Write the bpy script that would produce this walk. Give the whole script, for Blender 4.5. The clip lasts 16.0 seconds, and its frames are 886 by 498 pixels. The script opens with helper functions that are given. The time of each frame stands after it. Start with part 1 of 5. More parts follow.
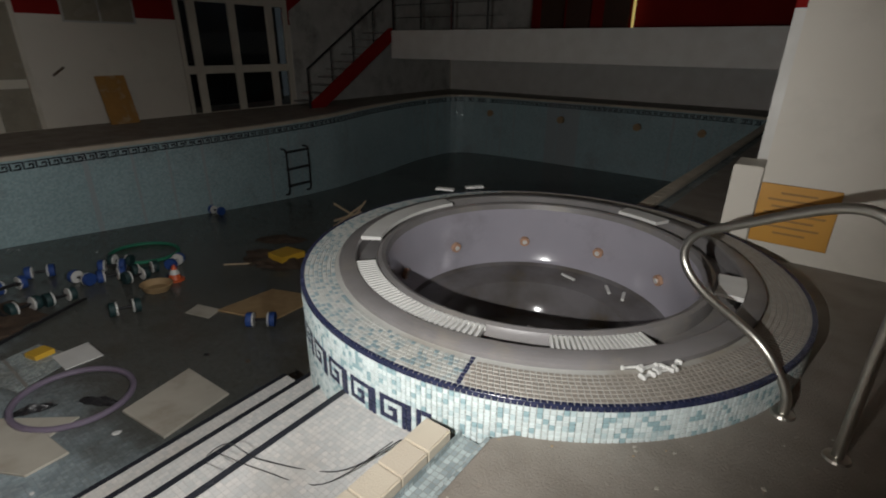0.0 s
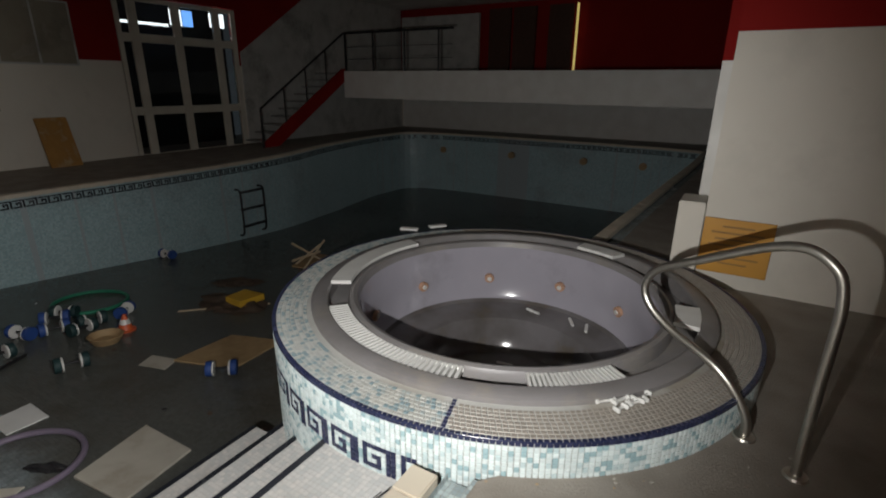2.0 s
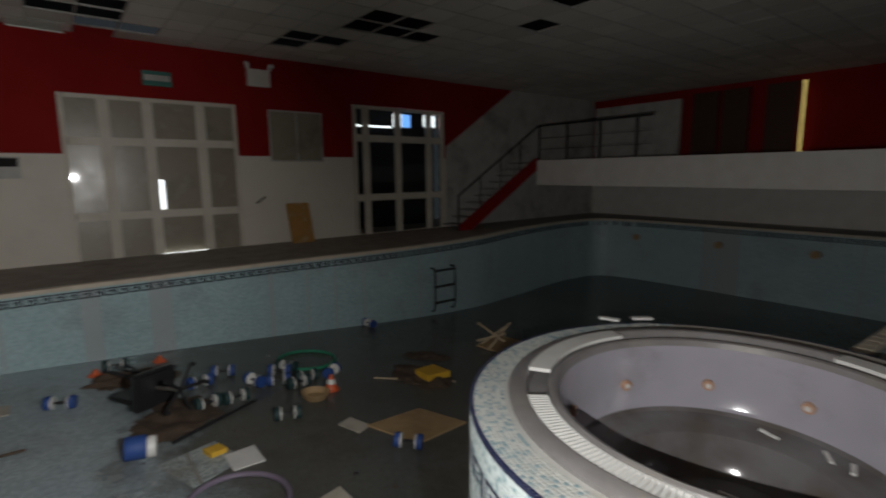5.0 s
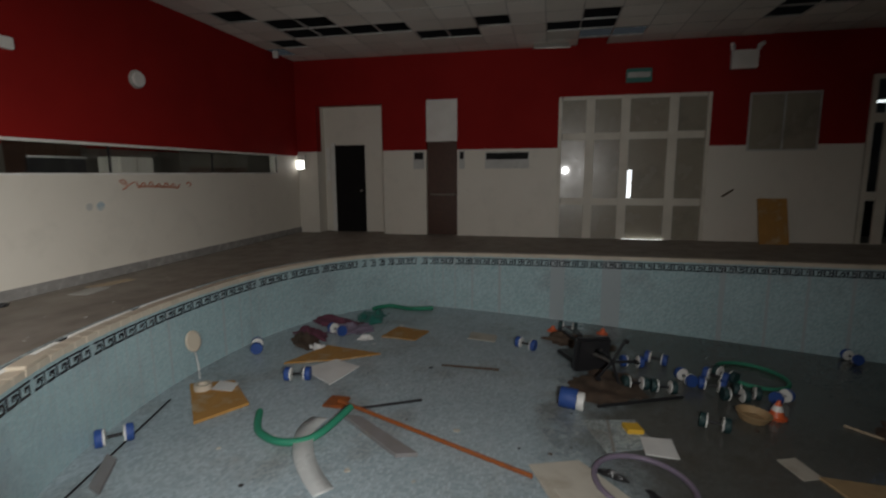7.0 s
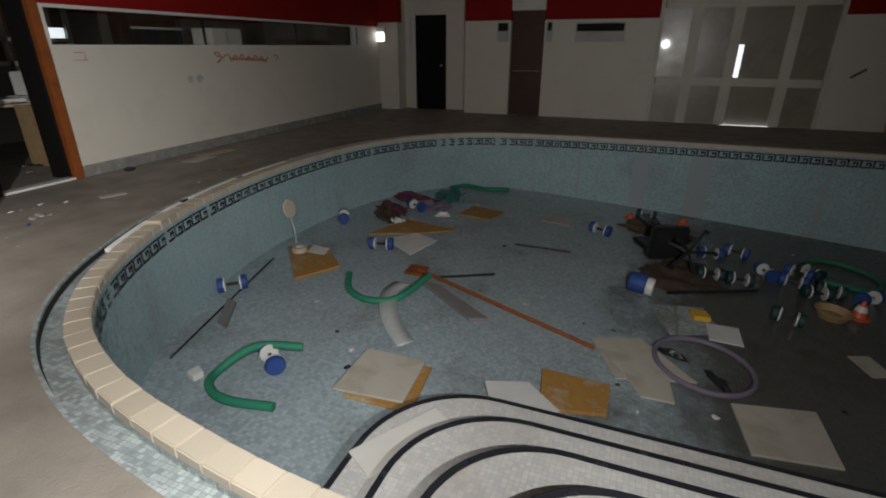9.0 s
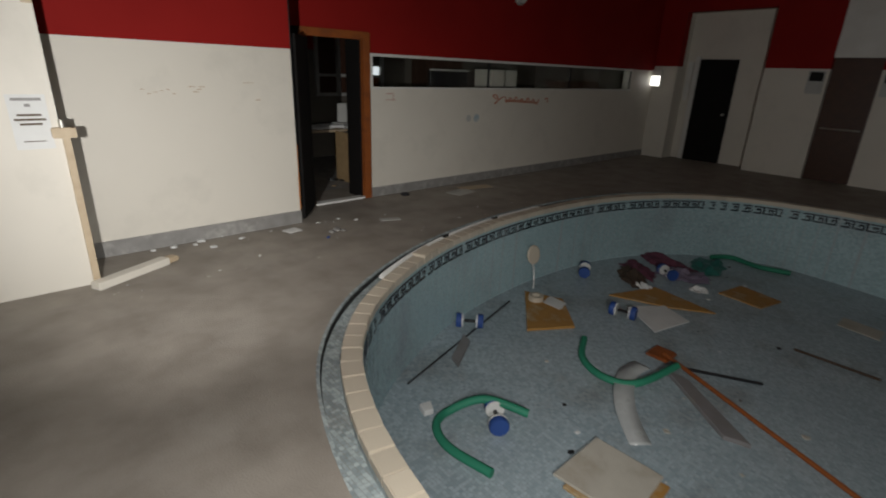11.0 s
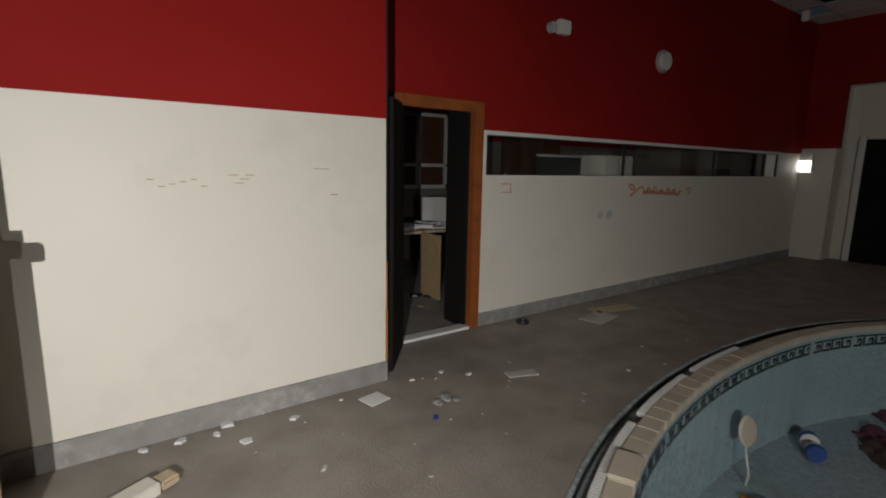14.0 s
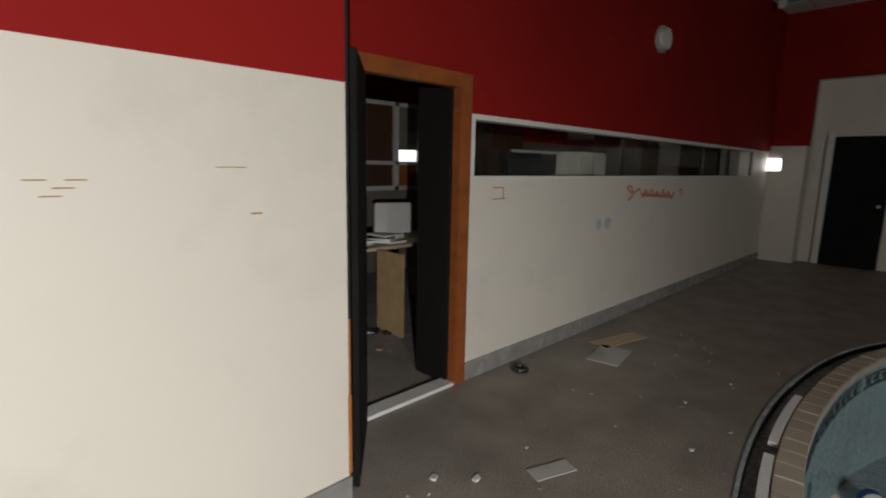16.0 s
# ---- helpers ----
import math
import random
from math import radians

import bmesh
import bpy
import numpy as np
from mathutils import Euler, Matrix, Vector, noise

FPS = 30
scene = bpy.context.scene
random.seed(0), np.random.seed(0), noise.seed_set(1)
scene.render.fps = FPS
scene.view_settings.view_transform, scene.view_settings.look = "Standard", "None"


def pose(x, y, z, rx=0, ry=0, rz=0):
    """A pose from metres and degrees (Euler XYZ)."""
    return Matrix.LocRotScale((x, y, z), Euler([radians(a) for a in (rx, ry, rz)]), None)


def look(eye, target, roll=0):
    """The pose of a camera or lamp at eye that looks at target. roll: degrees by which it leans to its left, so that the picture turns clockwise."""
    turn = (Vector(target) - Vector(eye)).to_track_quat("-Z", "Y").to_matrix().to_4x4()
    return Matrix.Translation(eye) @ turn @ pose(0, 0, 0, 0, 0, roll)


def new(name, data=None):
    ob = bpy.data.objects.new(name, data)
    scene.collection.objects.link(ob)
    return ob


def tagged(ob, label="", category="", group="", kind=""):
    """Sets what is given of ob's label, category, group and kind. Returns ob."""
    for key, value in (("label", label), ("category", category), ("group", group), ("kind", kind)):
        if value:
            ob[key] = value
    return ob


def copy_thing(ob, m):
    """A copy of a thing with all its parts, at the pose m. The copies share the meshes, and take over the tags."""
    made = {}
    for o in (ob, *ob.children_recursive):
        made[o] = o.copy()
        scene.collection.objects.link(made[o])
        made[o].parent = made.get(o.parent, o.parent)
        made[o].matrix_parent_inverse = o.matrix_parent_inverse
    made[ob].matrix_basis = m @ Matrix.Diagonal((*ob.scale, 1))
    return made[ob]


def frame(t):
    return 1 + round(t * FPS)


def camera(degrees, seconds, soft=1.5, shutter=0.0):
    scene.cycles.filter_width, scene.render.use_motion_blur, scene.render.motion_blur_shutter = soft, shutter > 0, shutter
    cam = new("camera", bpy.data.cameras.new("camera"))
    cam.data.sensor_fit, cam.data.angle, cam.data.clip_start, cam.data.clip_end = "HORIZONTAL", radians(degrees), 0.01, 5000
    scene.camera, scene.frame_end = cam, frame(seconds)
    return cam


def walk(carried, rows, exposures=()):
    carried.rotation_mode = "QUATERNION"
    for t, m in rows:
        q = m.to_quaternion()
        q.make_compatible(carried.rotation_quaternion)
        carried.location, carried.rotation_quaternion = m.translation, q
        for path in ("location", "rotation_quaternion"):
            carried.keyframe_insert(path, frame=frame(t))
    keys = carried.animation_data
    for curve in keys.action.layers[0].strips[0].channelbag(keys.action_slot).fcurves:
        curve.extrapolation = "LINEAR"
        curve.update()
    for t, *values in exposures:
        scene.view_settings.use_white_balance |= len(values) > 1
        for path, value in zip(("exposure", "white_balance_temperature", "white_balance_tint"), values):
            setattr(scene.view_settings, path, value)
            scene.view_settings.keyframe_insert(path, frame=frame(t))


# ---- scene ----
cam = camera(83.8, 16.0, 1.9, 0.5)
PATH = [
    (0, (1.44, 0.623, 1.475), (0.345, 2.114, 0.714), 0.6),
    (0.5, (1.404, 0.598, 1.472), (0.401, 2.153, 0.713), 0.4),
    (1, (1.403, 0.547, 1.533), (0.447, 2.123, 0.757), 0.5),
    (1.5, (1.409, 0.52, 1.567), (0.456, 2.119, 0.834), 0.6),
    (2, (1.379, 0.523, 1.557), (0.411, 2.153, 0.921), 0.6),
    (2.5, (1.38, 0.501, 1.585), (0.394, 2.148, 1.024), 0.5),
    (3, (1.375, 0.479, 1.6), (0.371, 2.144, 1.129), 0.5),
    (3.2, (1.366, 0.455, 1.606), (0.356, 2.127, 1.176), 0.6),
    (5.3, (1.13, 0.492, 1.478), (-0.587, 1.485, 1.216), -0.5),
    (5.5, (1.106, 0.483, 1.429), (-0.716, 1.271, 1.182), -0.6),
    (6, (1.136, 0.585, 1.441), (-0.831, 0.855, 1.201), -0.9),
    (6.5, (1.204, 0.618, 1.437), (-0.775, 0.449, 1.197), -0.5),
    (7, (1.198, 0.637, 1.409), (-0.733, 0.215, 1.105), -0.3),
    (7.5, (1.269, 0.627, 1.398), (-0.586, 0.098, 0.873), -0.0),
    (8, (1.336, 0.638, 1.384), (-0.454, 0.057, 0.708), 0.0),
    (8.2, (1.358, 0.664, 1.382), (-0.414, 0.068, 0.673), -0.0),
    (10.3, (1.365, 0.519, 1.555), (-0.145, -0.552, 0.79), 1.4),
    (10.5, (1.363, 0.482, 1.574), (-0.05, -0.737, 0.854), 1.6),
    (11, (1.272, 0.241, 1.645), (0.008, -1.155, 0.97), 2.1),
    (11.5, (1.126, 0.039, 1.576), (-0.055, -1.45, 0.954), 2.1),
    (12, (0.987, -0.216, 1.573), (-0.177, -1.778, 1.121), 1.7),
    (12.5, (0.869, -0.574, 1.557), (-0.314, -2.151, 1.217), 1.4),
    (13, (0.797, -1.024, 1.567), (-0.388, -2.601, 1.236), 1.4),
    (13.5, (0.661, -1.446, 1.575), (-0.51, -3.029, 1.228), 1.5),
    (14, (0.551, -1.854, 1.516), (-0.615, -3.445, 1.182), 1.1),
    (14.5, (0.427, -2.185, 1.512), (-0.741, -3.774, 1.177), 1.1),
    (15, (0.254, -2.51, 1.513), (-0.92, -4.092, 1.172), 1.1),
    (15.5, (0.123, -2.812, 1.51), (-1.101, -4.356, 1.169), 1.2),
    (16, (0.005, -3.071, 1.504), (-1.371, -4.482, 1.168), 1.2),
]
walk(cam, [(t, look(eye, target, roll)) for t, eye, target, roll in PATH],
     exposures=[(0.0, 0.5), (2.0, 0.6), (3.2, 0.75), (5.3, 0.65), (6.5, 0.55), (8.2, 0.2), (10.3, -0.2), (11.5, -0.25), (12.5, -0.25), (14.0, -0.1), (16.0, 0.25)])

# ---- lights: the torch of the walker, at two stands of the walk ----
world = bpy.data.worlds.new("World")
scene.world = world
world.use_nodes = True
world.node_tree.nodes["Background"].inputs[0].default_value = (0.6, 0.7, 0.8, 1)
world.node_tree.nodes["Background"].inputs[1].default_value = 0.02


def torch(name, eye, target, watts, cone):
    lamp = bpy.data.lights.new(name, "SPOT")
    lamp.energy, lamp.spot_size, lamp.spot_blend = watts, radians(cone), 1.0
    lamp.color, lamp.shadow_soft_size = (1.0, 0.985, 0.965), 0.012
    ob = new(name, lamp)
    ob.matrix_world = look(eye, target)
    return ob


torch("torch_spa", (1.1, 0.36, 1.34), (-0.45, 3.6, 0.5), 245, 94)
torch("torch_pool", (1.35, 1.2, 1.5), (-4.5, -0.6, 0.15), 400, 98)
torch("torch_wall", (1.48, -1.0, 1.5), (-0.35, -4.8, 0.95), 490, 84)
torch("torch_deck", (1.2, 0.3, 1.5), (0.5, -1.3, 0.0), 270, 100)


# ---- materials ----
def material(name, colour, rough=0.6, metal=0.0, second=None, scale=3.0, grain=60.0, bump=0.15, amount=0.6, dirt=None, dirt_scale=1.2, spread=0.0):
    m = bpy.data.materials.new(name)
    m.use_nodes = True
    nt = m.node_tree
    b = nt.nodes["Principled BSDF"]
    b.inputs["Metallic"].default_value = metal
    co = nt.nodes.new("ShaderNodeTexCoord")
    n1 = nt.nodes.new("ShaderNodeTexNoise")
    n1.inputs["Scale"].default_value, n1.inputs["Detail"].default_value = scale, 8
    n2 = nt.nodes.new("ShaderNodeTexNoise")
    n2.inputs["Scale"].default_value, n2.inputs["Detail"].default_value = grain, 4
    nt.links.new(co.outputs["Object"], n1.inputs["Vector"])
    nt.links.new(co.outputs["Object"], n2.inputs["Vector"])
    ramp = nt.nodes.new("ShaderNodeValToRGB")
    ramp.color_ramp.elements[0].position, ramp.color_ramp.elements[1].position = 0.35, 0.68
    nt.links.new(n1.outputs["Fac"], ramp.inputs["Fac"])
    mix = nt.nodes.new("ShaderNodeMix")
    mix.data_type = "RGBA"
    second = second or tuple(c * 0.78 for c in colour)
    mix.inputs[6].default_value, mix.inputs[7].default_value = (*colour, 1), (*second, 1)
    k = nt.nodes.new("ShaderNodeMath")
    k.operation = "MULTIPLY"
    k.inputs[1].default_value = amount
    nt.links.new(ramp.outputs["Color"], k.inputs[0])
    nt.links.new(k.outputs[0], mix.inputs[0])
    out = mix.outputs[2]
    if dirt:
        n3 = nt.nodes.new("ShaderNodeTexNoise")
        n3.inputs["Scale"].default_value, n3.inputs["Detail"].default_value, n3.inputs["Roughness"].default_value = dirt_scale, 10, 0.65
        nt.links.new(co.outputs["Object"], n3.inputs["Vector"])
        r3 = nt.nodes.new("ShaderNodeValToRGB")
        r3.color_ramp.elements[0].position, r3.color_ramp.elements[1].position = 0.52, 0.72
        nt.links.new(n3.outputs["Fac"], r3.inputs["Fac"])
        m3 = nt.nodes.new("ShaderNodeMix")
        m3.data_type = "RGBA"
        m3.inputs[7].default_value = (*dirt, 1)
        nt.links.new(out, m3.inputs[6])
        nt.links.new(r3.outputs["Color"], m3.inputs[0])
        out = m3.outputs[2]
    if spread:
        info = nt.nodes.new("ShaderNodeObjectInfo")
        geo = nt.nodes.new("ShaderNodeNewGeometry")
        add = nt.nodes.new("ShaderNodeMath")
        add.operation = "ADD"
        nt.links.new(info.outputs["Random"], add.inputs[0])
        nt.links.new(geo.outputs["Random Per Island"], add.inputs[1])
        fr = nt.nodes.new("ShaderNodeMath")
        fr.operation = "FRACT"
        nt.links.new(add.outputs[0], fr.inputs[0])
        rr = nt.nodes.new("ShaderNodeValToRGB")
        rr.color_ramp.interpolation = "CONSTANT"
        e = rr.color_ramp.elements
        e[0].color, e[1].color = (*colour, 1), (*second, 1)
        e[1].position = spread
        e.new(0.5 * spread).color = (*[c * 0.88 for c in colour], 1)
        e.new(0.5 + 0.5 * spread).color = (*[0.5 * (a + c) for a, c in zip(colour, second)], 1)
        nt.links.new(fr.outputs[0], rr.inputs["Fac"])
        m4 = nt.nodes.new("ShaderNodeMix")
        m4.data_type = "RGBA"
        m4.inputs[0].default_value = 0.85
        nt.links.new(out, m4.inputs[6])
        nt.links.new(rr.outputs["Color"], m4.inputs[7])
        out = m4.outputs[2]
    nt.links.new(out, b.inputs["Base Color"])
    mr = nt.nodes.new("ShaderNodeMapRange")
    mr.inputs[3].default_value, mr.inputs[4].default_value = max(0.03, rough - 0.12), min(1, rough + 0.12)
    nt.links.new(n1.outputs["Fac"], mr.inputs[0])
    nt.links.new(mr.outputs[0], b.inputs["Roughness"])
    bp = nt.nodes.new("ShaderNodeBump")
    bp.inputs["Strength"].default_value, bp.inputs["Distance"].default_value = bump, 0.01
    nt.links.new(n2.outputs["Fac"], bp.inputs["Height"])
    nt.links.new(bp.outputs["Normal"], b.inputs["Normal"])
    return m


def mosaic(name, a, b_, grout, size=0.026, rough=0.25, dirt=None, bump=0.35, low=0.62, flat=False, tilt=0.0):
    """Small square glass tiles; laid by world place on flat or upright faces."""
    m = material(name, a, rough, second=b_, scale=1.5, amount=0.5, dirt=dirt)
    nt = m.node_tree
    bs = nt.nodes["Principled BSDF"]
    old = bs.inputs["Base Color"].links[0].from_socket
    co = nt.nodes.new("ShaderNodeTexCoord")
    vo = nt.nodes.new("ShaderNodeTexVoronoi")
    vo.distance, vo.feature = "CHEBYCHEV", "F1"
    vo.inputs["Scale"].default_value, vo.inputs["Randomness"].default_value = 1 / size, 0.0
    lay = nt.nodes.new("ShaderNodeMapping")
    if flat:
        lay.inputs["Scale"].default_value = (1, 1, 0)
    nt.links.new(co.outputs["Object"], lay.inputs["Vector"])
    nt.links.new(lay.outputs[0], vo.inputs["Vector"])
    wn = nt.nodes.new("ShaderNodeTexWhiteNoise")
    nt.links.new(vo.outputs["Position"], wn.inputs["Vector"])
    mx = nt.nodes.new("ShaderNodeMix")
    mx.data_type, mx.blend_type = "RGBA", "MULTIPLY"
    mx.inputs[0].default_value = 1.0
    rp = nt.nodes.new("ShaderNodeValToRGB")
    rp.color_ramp.elements[0].color, rp.color_ramp.elements[1].color = (low, low * 1.05, low * 1.08, 1), (1.12, 1.12, 1.12, 1)
    nt.links.new(wn.outputs["Value"], rp.inputs["Fac"])
    nt.links.new(old, mx.inputs[6])
    nt.links.new(rp.outputs["Color"], mx.inputs[7])
    jr = nt.nodes.new("ShaderNodeMath")
    jr.operation = "GREATER_THAN"
    jr.inputs[1].default_value = 0.46
    nt.links.new(vo.outputs["Distance"], jr.inputs[0])
    m2 = nt.nodes.new("ShaderNodeMix")
    m2.data_type = "RGBA"
    m2.inputs[7].default_value = (*grout, 1)
    nt.links.new(jr.outputs[0], m2.inputs[0])
    nt.links.new(mx.outputs[2], m2.inputs[6])
    nt.links.new(m2.outputs[2], bs.inputs["Base Color"])
    bn = bs.inputs["Normal"].links[0].from_node
    ha = nt.nodes.new("ShaderNodeMath")
    ha.operation = "MULTIPLY_ADD"
    ha.inputs[1].default_value = 0.35
    nt.links.new(wn.outputs["Value"], ha.inputs[0])
    iv = nt.nodes.new("ShaderNodeMath")
    iv.operation = "SUBTRACT"
    iv.inputs[0].default_value = 1.0
    nt.links.new(jr.outputs[0], iv.inputs[1])
    nt.links.new(iv.outputs[0], ha.inputs[2])
    height = ha.outputs[0]
    if tilt:  # every tile is bedded a little askew
        loc = nt.nodes.new("ShaderNodeVectorMath")
        loc.operation = "SUBTRACT"
        nt.links.new(lay.outputs[0], loc.inputs[0])
        nt.links.new(vo.outputs["Position"], loc.inputs[1])
        lean = nt.nodes.new("ShaderNodeVectorMath")
        lean.operation = "SUBTRACT"
        lean.inputs[1].default_value = (0.5, 0.5, 0.5)
        nt.links.new(wn.outputs["Color"], lean.inputs[0])
        dot = nt.nodes.new("ShaderNodeVectorMath")
        dot.operation = "DOT_PRODUCT"
        nt.links.new(loc.outputs[0], dot.inputs[0])
        nt.links.new(lean.outputs[0], dot.inputs[1])
        slope = nt.nodes.new("ShaderNodeMath")
        slope.operation = "MULTIPLY_ADD"
        slope.inputs[1].default_value = tilt
        nt.links.new(dot.outputs["Value"], slope.inputs[0])
        nt.links.new(ha.outputs[0], slope.inputs[2])
        height = slope.outputs[0]
    nt.links.new(height, bn.inputs["Height"])
    bn.inputs["Strength"].default_value, bn.inputs["Distance"].default_value = bump, 0.004
    return m


def glow(name, colour, strength):
    m = bpy.data.materials.new(name)
    m.use_nodes = True
    b = m.node_tree.nodes["Principled BSDF"]
    b.inputs["Base Color"].default_value = (*colour, 1)
    b.inputs["Emission Color"].default_value, b.inputs["Emission Strength"].default_value = (*colour, 1), strength
    return m


CREAM = material("cream_paint", (0.69, 0.65, 0.568), 0.55, second=(0.65, 0.61, 0.53), scale=1.6, grain=220, bump=0.08, amount=0.5, dirt=(0.625, 0.59, 0.515), dirt_scale=2.2)
RED = material("red_paint", (0.27, 0.012, 0.01), 0.75, second=(0.22, 0.01, 0.009), scale=1.2, grain=220, bump=0.06)
RED.node_tree.nodes["Principled BSDF"].inputs["Specular IOR Level"].default_value = 0.12
WHITE = material("white_paint", (0.72, 0.71, 0.67), 0.45, second=(0.6, 0.58, 0.53), grain=150, bump=0.05)
GREYWHITE = material("old_white_paint", (0.5, 0.5, 0.47), 0.55, second=(0.36, 0.35, 0.33), dirt=(0.2, 0.19, 0.17))
SKIRT = material("grey_skirting_paint", (0.27, 0.26, 0.245), 0.55, second=(0.17, 0.165, 0.155), scale=7, bump=0.3, dirt=(0.42, 0.41, 0.38), dirt_scale=6)
DECK = material("worn_deck_floor", (0.31, 0.277, 0.236), 0.62, second=(0.2, 0.176, 0.147), scale=3.2, grain=90, bump=0.45, amount=0.75, dirt=(0.33, 0.30, 0.26), dirt_scale=1.4)
POOLWALL = mosaic("pale_blue_mosaic", (0.41, 0.56, 0.58), (0.34, 0.49, 0.51), (0.4, 0.46, 0.48), dirt=(0.33, 0.4, 0.42), low=0.8, rough=0.07, tilt=230)
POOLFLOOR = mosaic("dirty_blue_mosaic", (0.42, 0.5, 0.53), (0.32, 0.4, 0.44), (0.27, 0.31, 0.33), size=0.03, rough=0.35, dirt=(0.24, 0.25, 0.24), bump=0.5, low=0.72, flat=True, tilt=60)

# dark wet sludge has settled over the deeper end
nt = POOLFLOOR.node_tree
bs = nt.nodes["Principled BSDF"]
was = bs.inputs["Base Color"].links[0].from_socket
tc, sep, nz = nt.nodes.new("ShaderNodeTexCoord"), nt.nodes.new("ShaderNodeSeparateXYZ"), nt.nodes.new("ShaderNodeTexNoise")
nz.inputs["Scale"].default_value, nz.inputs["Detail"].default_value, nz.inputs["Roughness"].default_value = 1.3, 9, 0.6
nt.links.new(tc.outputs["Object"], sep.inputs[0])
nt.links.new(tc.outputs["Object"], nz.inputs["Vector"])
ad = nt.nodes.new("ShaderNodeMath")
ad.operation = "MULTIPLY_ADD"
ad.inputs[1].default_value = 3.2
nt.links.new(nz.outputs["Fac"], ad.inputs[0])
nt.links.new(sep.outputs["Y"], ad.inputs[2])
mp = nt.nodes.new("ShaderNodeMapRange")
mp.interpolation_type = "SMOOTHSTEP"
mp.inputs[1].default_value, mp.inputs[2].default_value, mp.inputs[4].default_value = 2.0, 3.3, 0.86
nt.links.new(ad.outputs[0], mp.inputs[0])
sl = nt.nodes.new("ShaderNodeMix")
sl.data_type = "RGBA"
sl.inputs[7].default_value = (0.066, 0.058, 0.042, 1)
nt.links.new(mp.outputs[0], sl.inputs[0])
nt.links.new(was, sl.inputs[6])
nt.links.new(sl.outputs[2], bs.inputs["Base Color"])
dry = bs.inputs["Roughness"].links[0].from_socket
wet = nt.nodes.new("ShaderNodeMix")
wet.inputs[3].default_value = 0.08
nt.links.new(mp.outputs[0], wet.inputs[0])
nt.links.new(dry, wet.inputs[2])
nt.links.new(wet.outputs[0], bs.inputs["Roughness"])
STEPWHITE = mosaic("white_mosaic", (0.62, 0.6, 0.57), (0.54, 0.52, 0.5), (0.48, 0.46, 0.44), dirt=(0.46, 0.42, 0.37), low=0.9, flat=True)
COPING = material("cream_coping_stone", (0.6, 0.53, 0.42), 0.45, second=(0.57, 0.5, 0.4), scale=9, grain=120, bump=0.25, dirt=(0.4, 0.35, 0.28), dirt_scale=4, spread=0.75)
GUTTER = mosaic("gutter_mosaic", (0.42, 0.48, 0.48), (0.3, 0.34, 0.33), (0.25, 0.24, 0.22), dirt=(0.2, 0.18, 0.15))
NAVY = material("navy_tile", (0.022, 0.028, 0.065), 0.2, second=(0.035, 0.04, 0.085), spread=0.5)
BLACKTILE = material("black_tile", (0.02, 0.022, 0.028), 0.25, second=(0.04, 0.042, 0.05), spread=0.5)
AQUA = material("aqua_glass_tile", (0.68, 0.76, 0.75), 0.16, second=(0.26, 0.4, 0.43), scale=20, amount=0.2, spread=0.66)
AQUATOP = material("dusty_glass_tile", (0.47, 0.48, 0.45), 0.3, second=(0.17, 0.26, 0.29), scale=20, amount=0.2, dirt=(0.36, 0.31, 0.25), dirt_scale=2.2, spread=0.55)
GROUT = material("grout", (0.5, 0.5, 0.47), 0.8, dirt=(0.3, 0.26, 0.2))
TAUPE = material("dusty_beige_tile", (0.33, 0.3, 0.26), 0.5, second=(0.27, 0.245, 0.21), spread=0.6, dirt=(0.24, 0.21, 0.18))
ACRYLIC = material("grey_lilac_acrylic", (0.36, 0.345, 0.39), 0.16, second=(0.31, 0.3, 0.34), scale=2.5, grain=30, bump=0.02, dirt=(0.25, 0.24, 0.26), dirt_scale=1.6)
LIP = material("dusty_acrylic", (0.22, 0.21, 0.21), 0.42, second=(0.16, 0.15, 0.142), scale=5, bump=0.08, dirt=(0.25, 0.23, 0.2), dirt_scale=3)
PLASTIC = material("white_plastic", (0.74, 0.74, 0.71), 0.35, second=(0.64, 0.63, 0.6), scale=8, bump=0.03)
# plain black, also used in place of unlit space and shaded faces
DARK = material("plain_black", (0.012, 0.012, 0.012), 0.9)
STEEL = material("brushed_steel", (0.62, 0.6, 0.55), 0.36, 1.0, second=(0.45, 0.42, 0.36), scale=14, bump=0.05)
BLACKMETAL = material("black_metal", (0.03, 0.03, 0.032), 0.4, 0.4)
BRONZE = material("jet_plastic", (0.5, 0.3, 0.2), 0.4)
SIGNY = material("yellow_sign_board", (0.62, 0.31, 0.045), 0.45, second=(0.55, 0.27, 0.04))
INK = material("dark_lettering", (0.09, 0.06, 0.03), 0.6)
FADEDINK = material("faded_lettering", (0.36, 0.19, 0.05), 0.6)
REDINK = material("red_marker", (0.42, 0.13, 0.07), 0.6, second=(0.55, 0.36, 0.27), scale=16, amount=0.8)
BLUEINK = material("blue_smear", (0.3, 0.41, 0.48), 0.6, second=(0.55, 0.55, 0.5), scale=14, amount=0.9)
ORANGEWOOD = material("orange_stained_wood", (0.29, 0.085, 0.02), 0.4, second=(0.2, 0.055, 0.015), scale=12, grain=90, dirt=(0.15, 0.05, 0.02), dirt_scale=7)
RAWBEAD = material("bare_orange_wood", (0.42, 0.16, 0.03), 0.7, second=(0.3, 0.1, 0.02), scale=25)
BROWNWOOD = material("brown_door_wood", (0.075, 0.035, 0.022), 0.35, second=(0.05, 0.024, 0.015), scale=10)
# dark door paint taken near black, with the open leaf's shade in it
DARKDOOR = material("dark_door_paint_shaded", (0.009, 0.008, 0.0075), 0.85)
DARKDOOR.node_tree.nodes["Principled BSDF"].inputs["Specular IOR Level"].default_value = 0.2
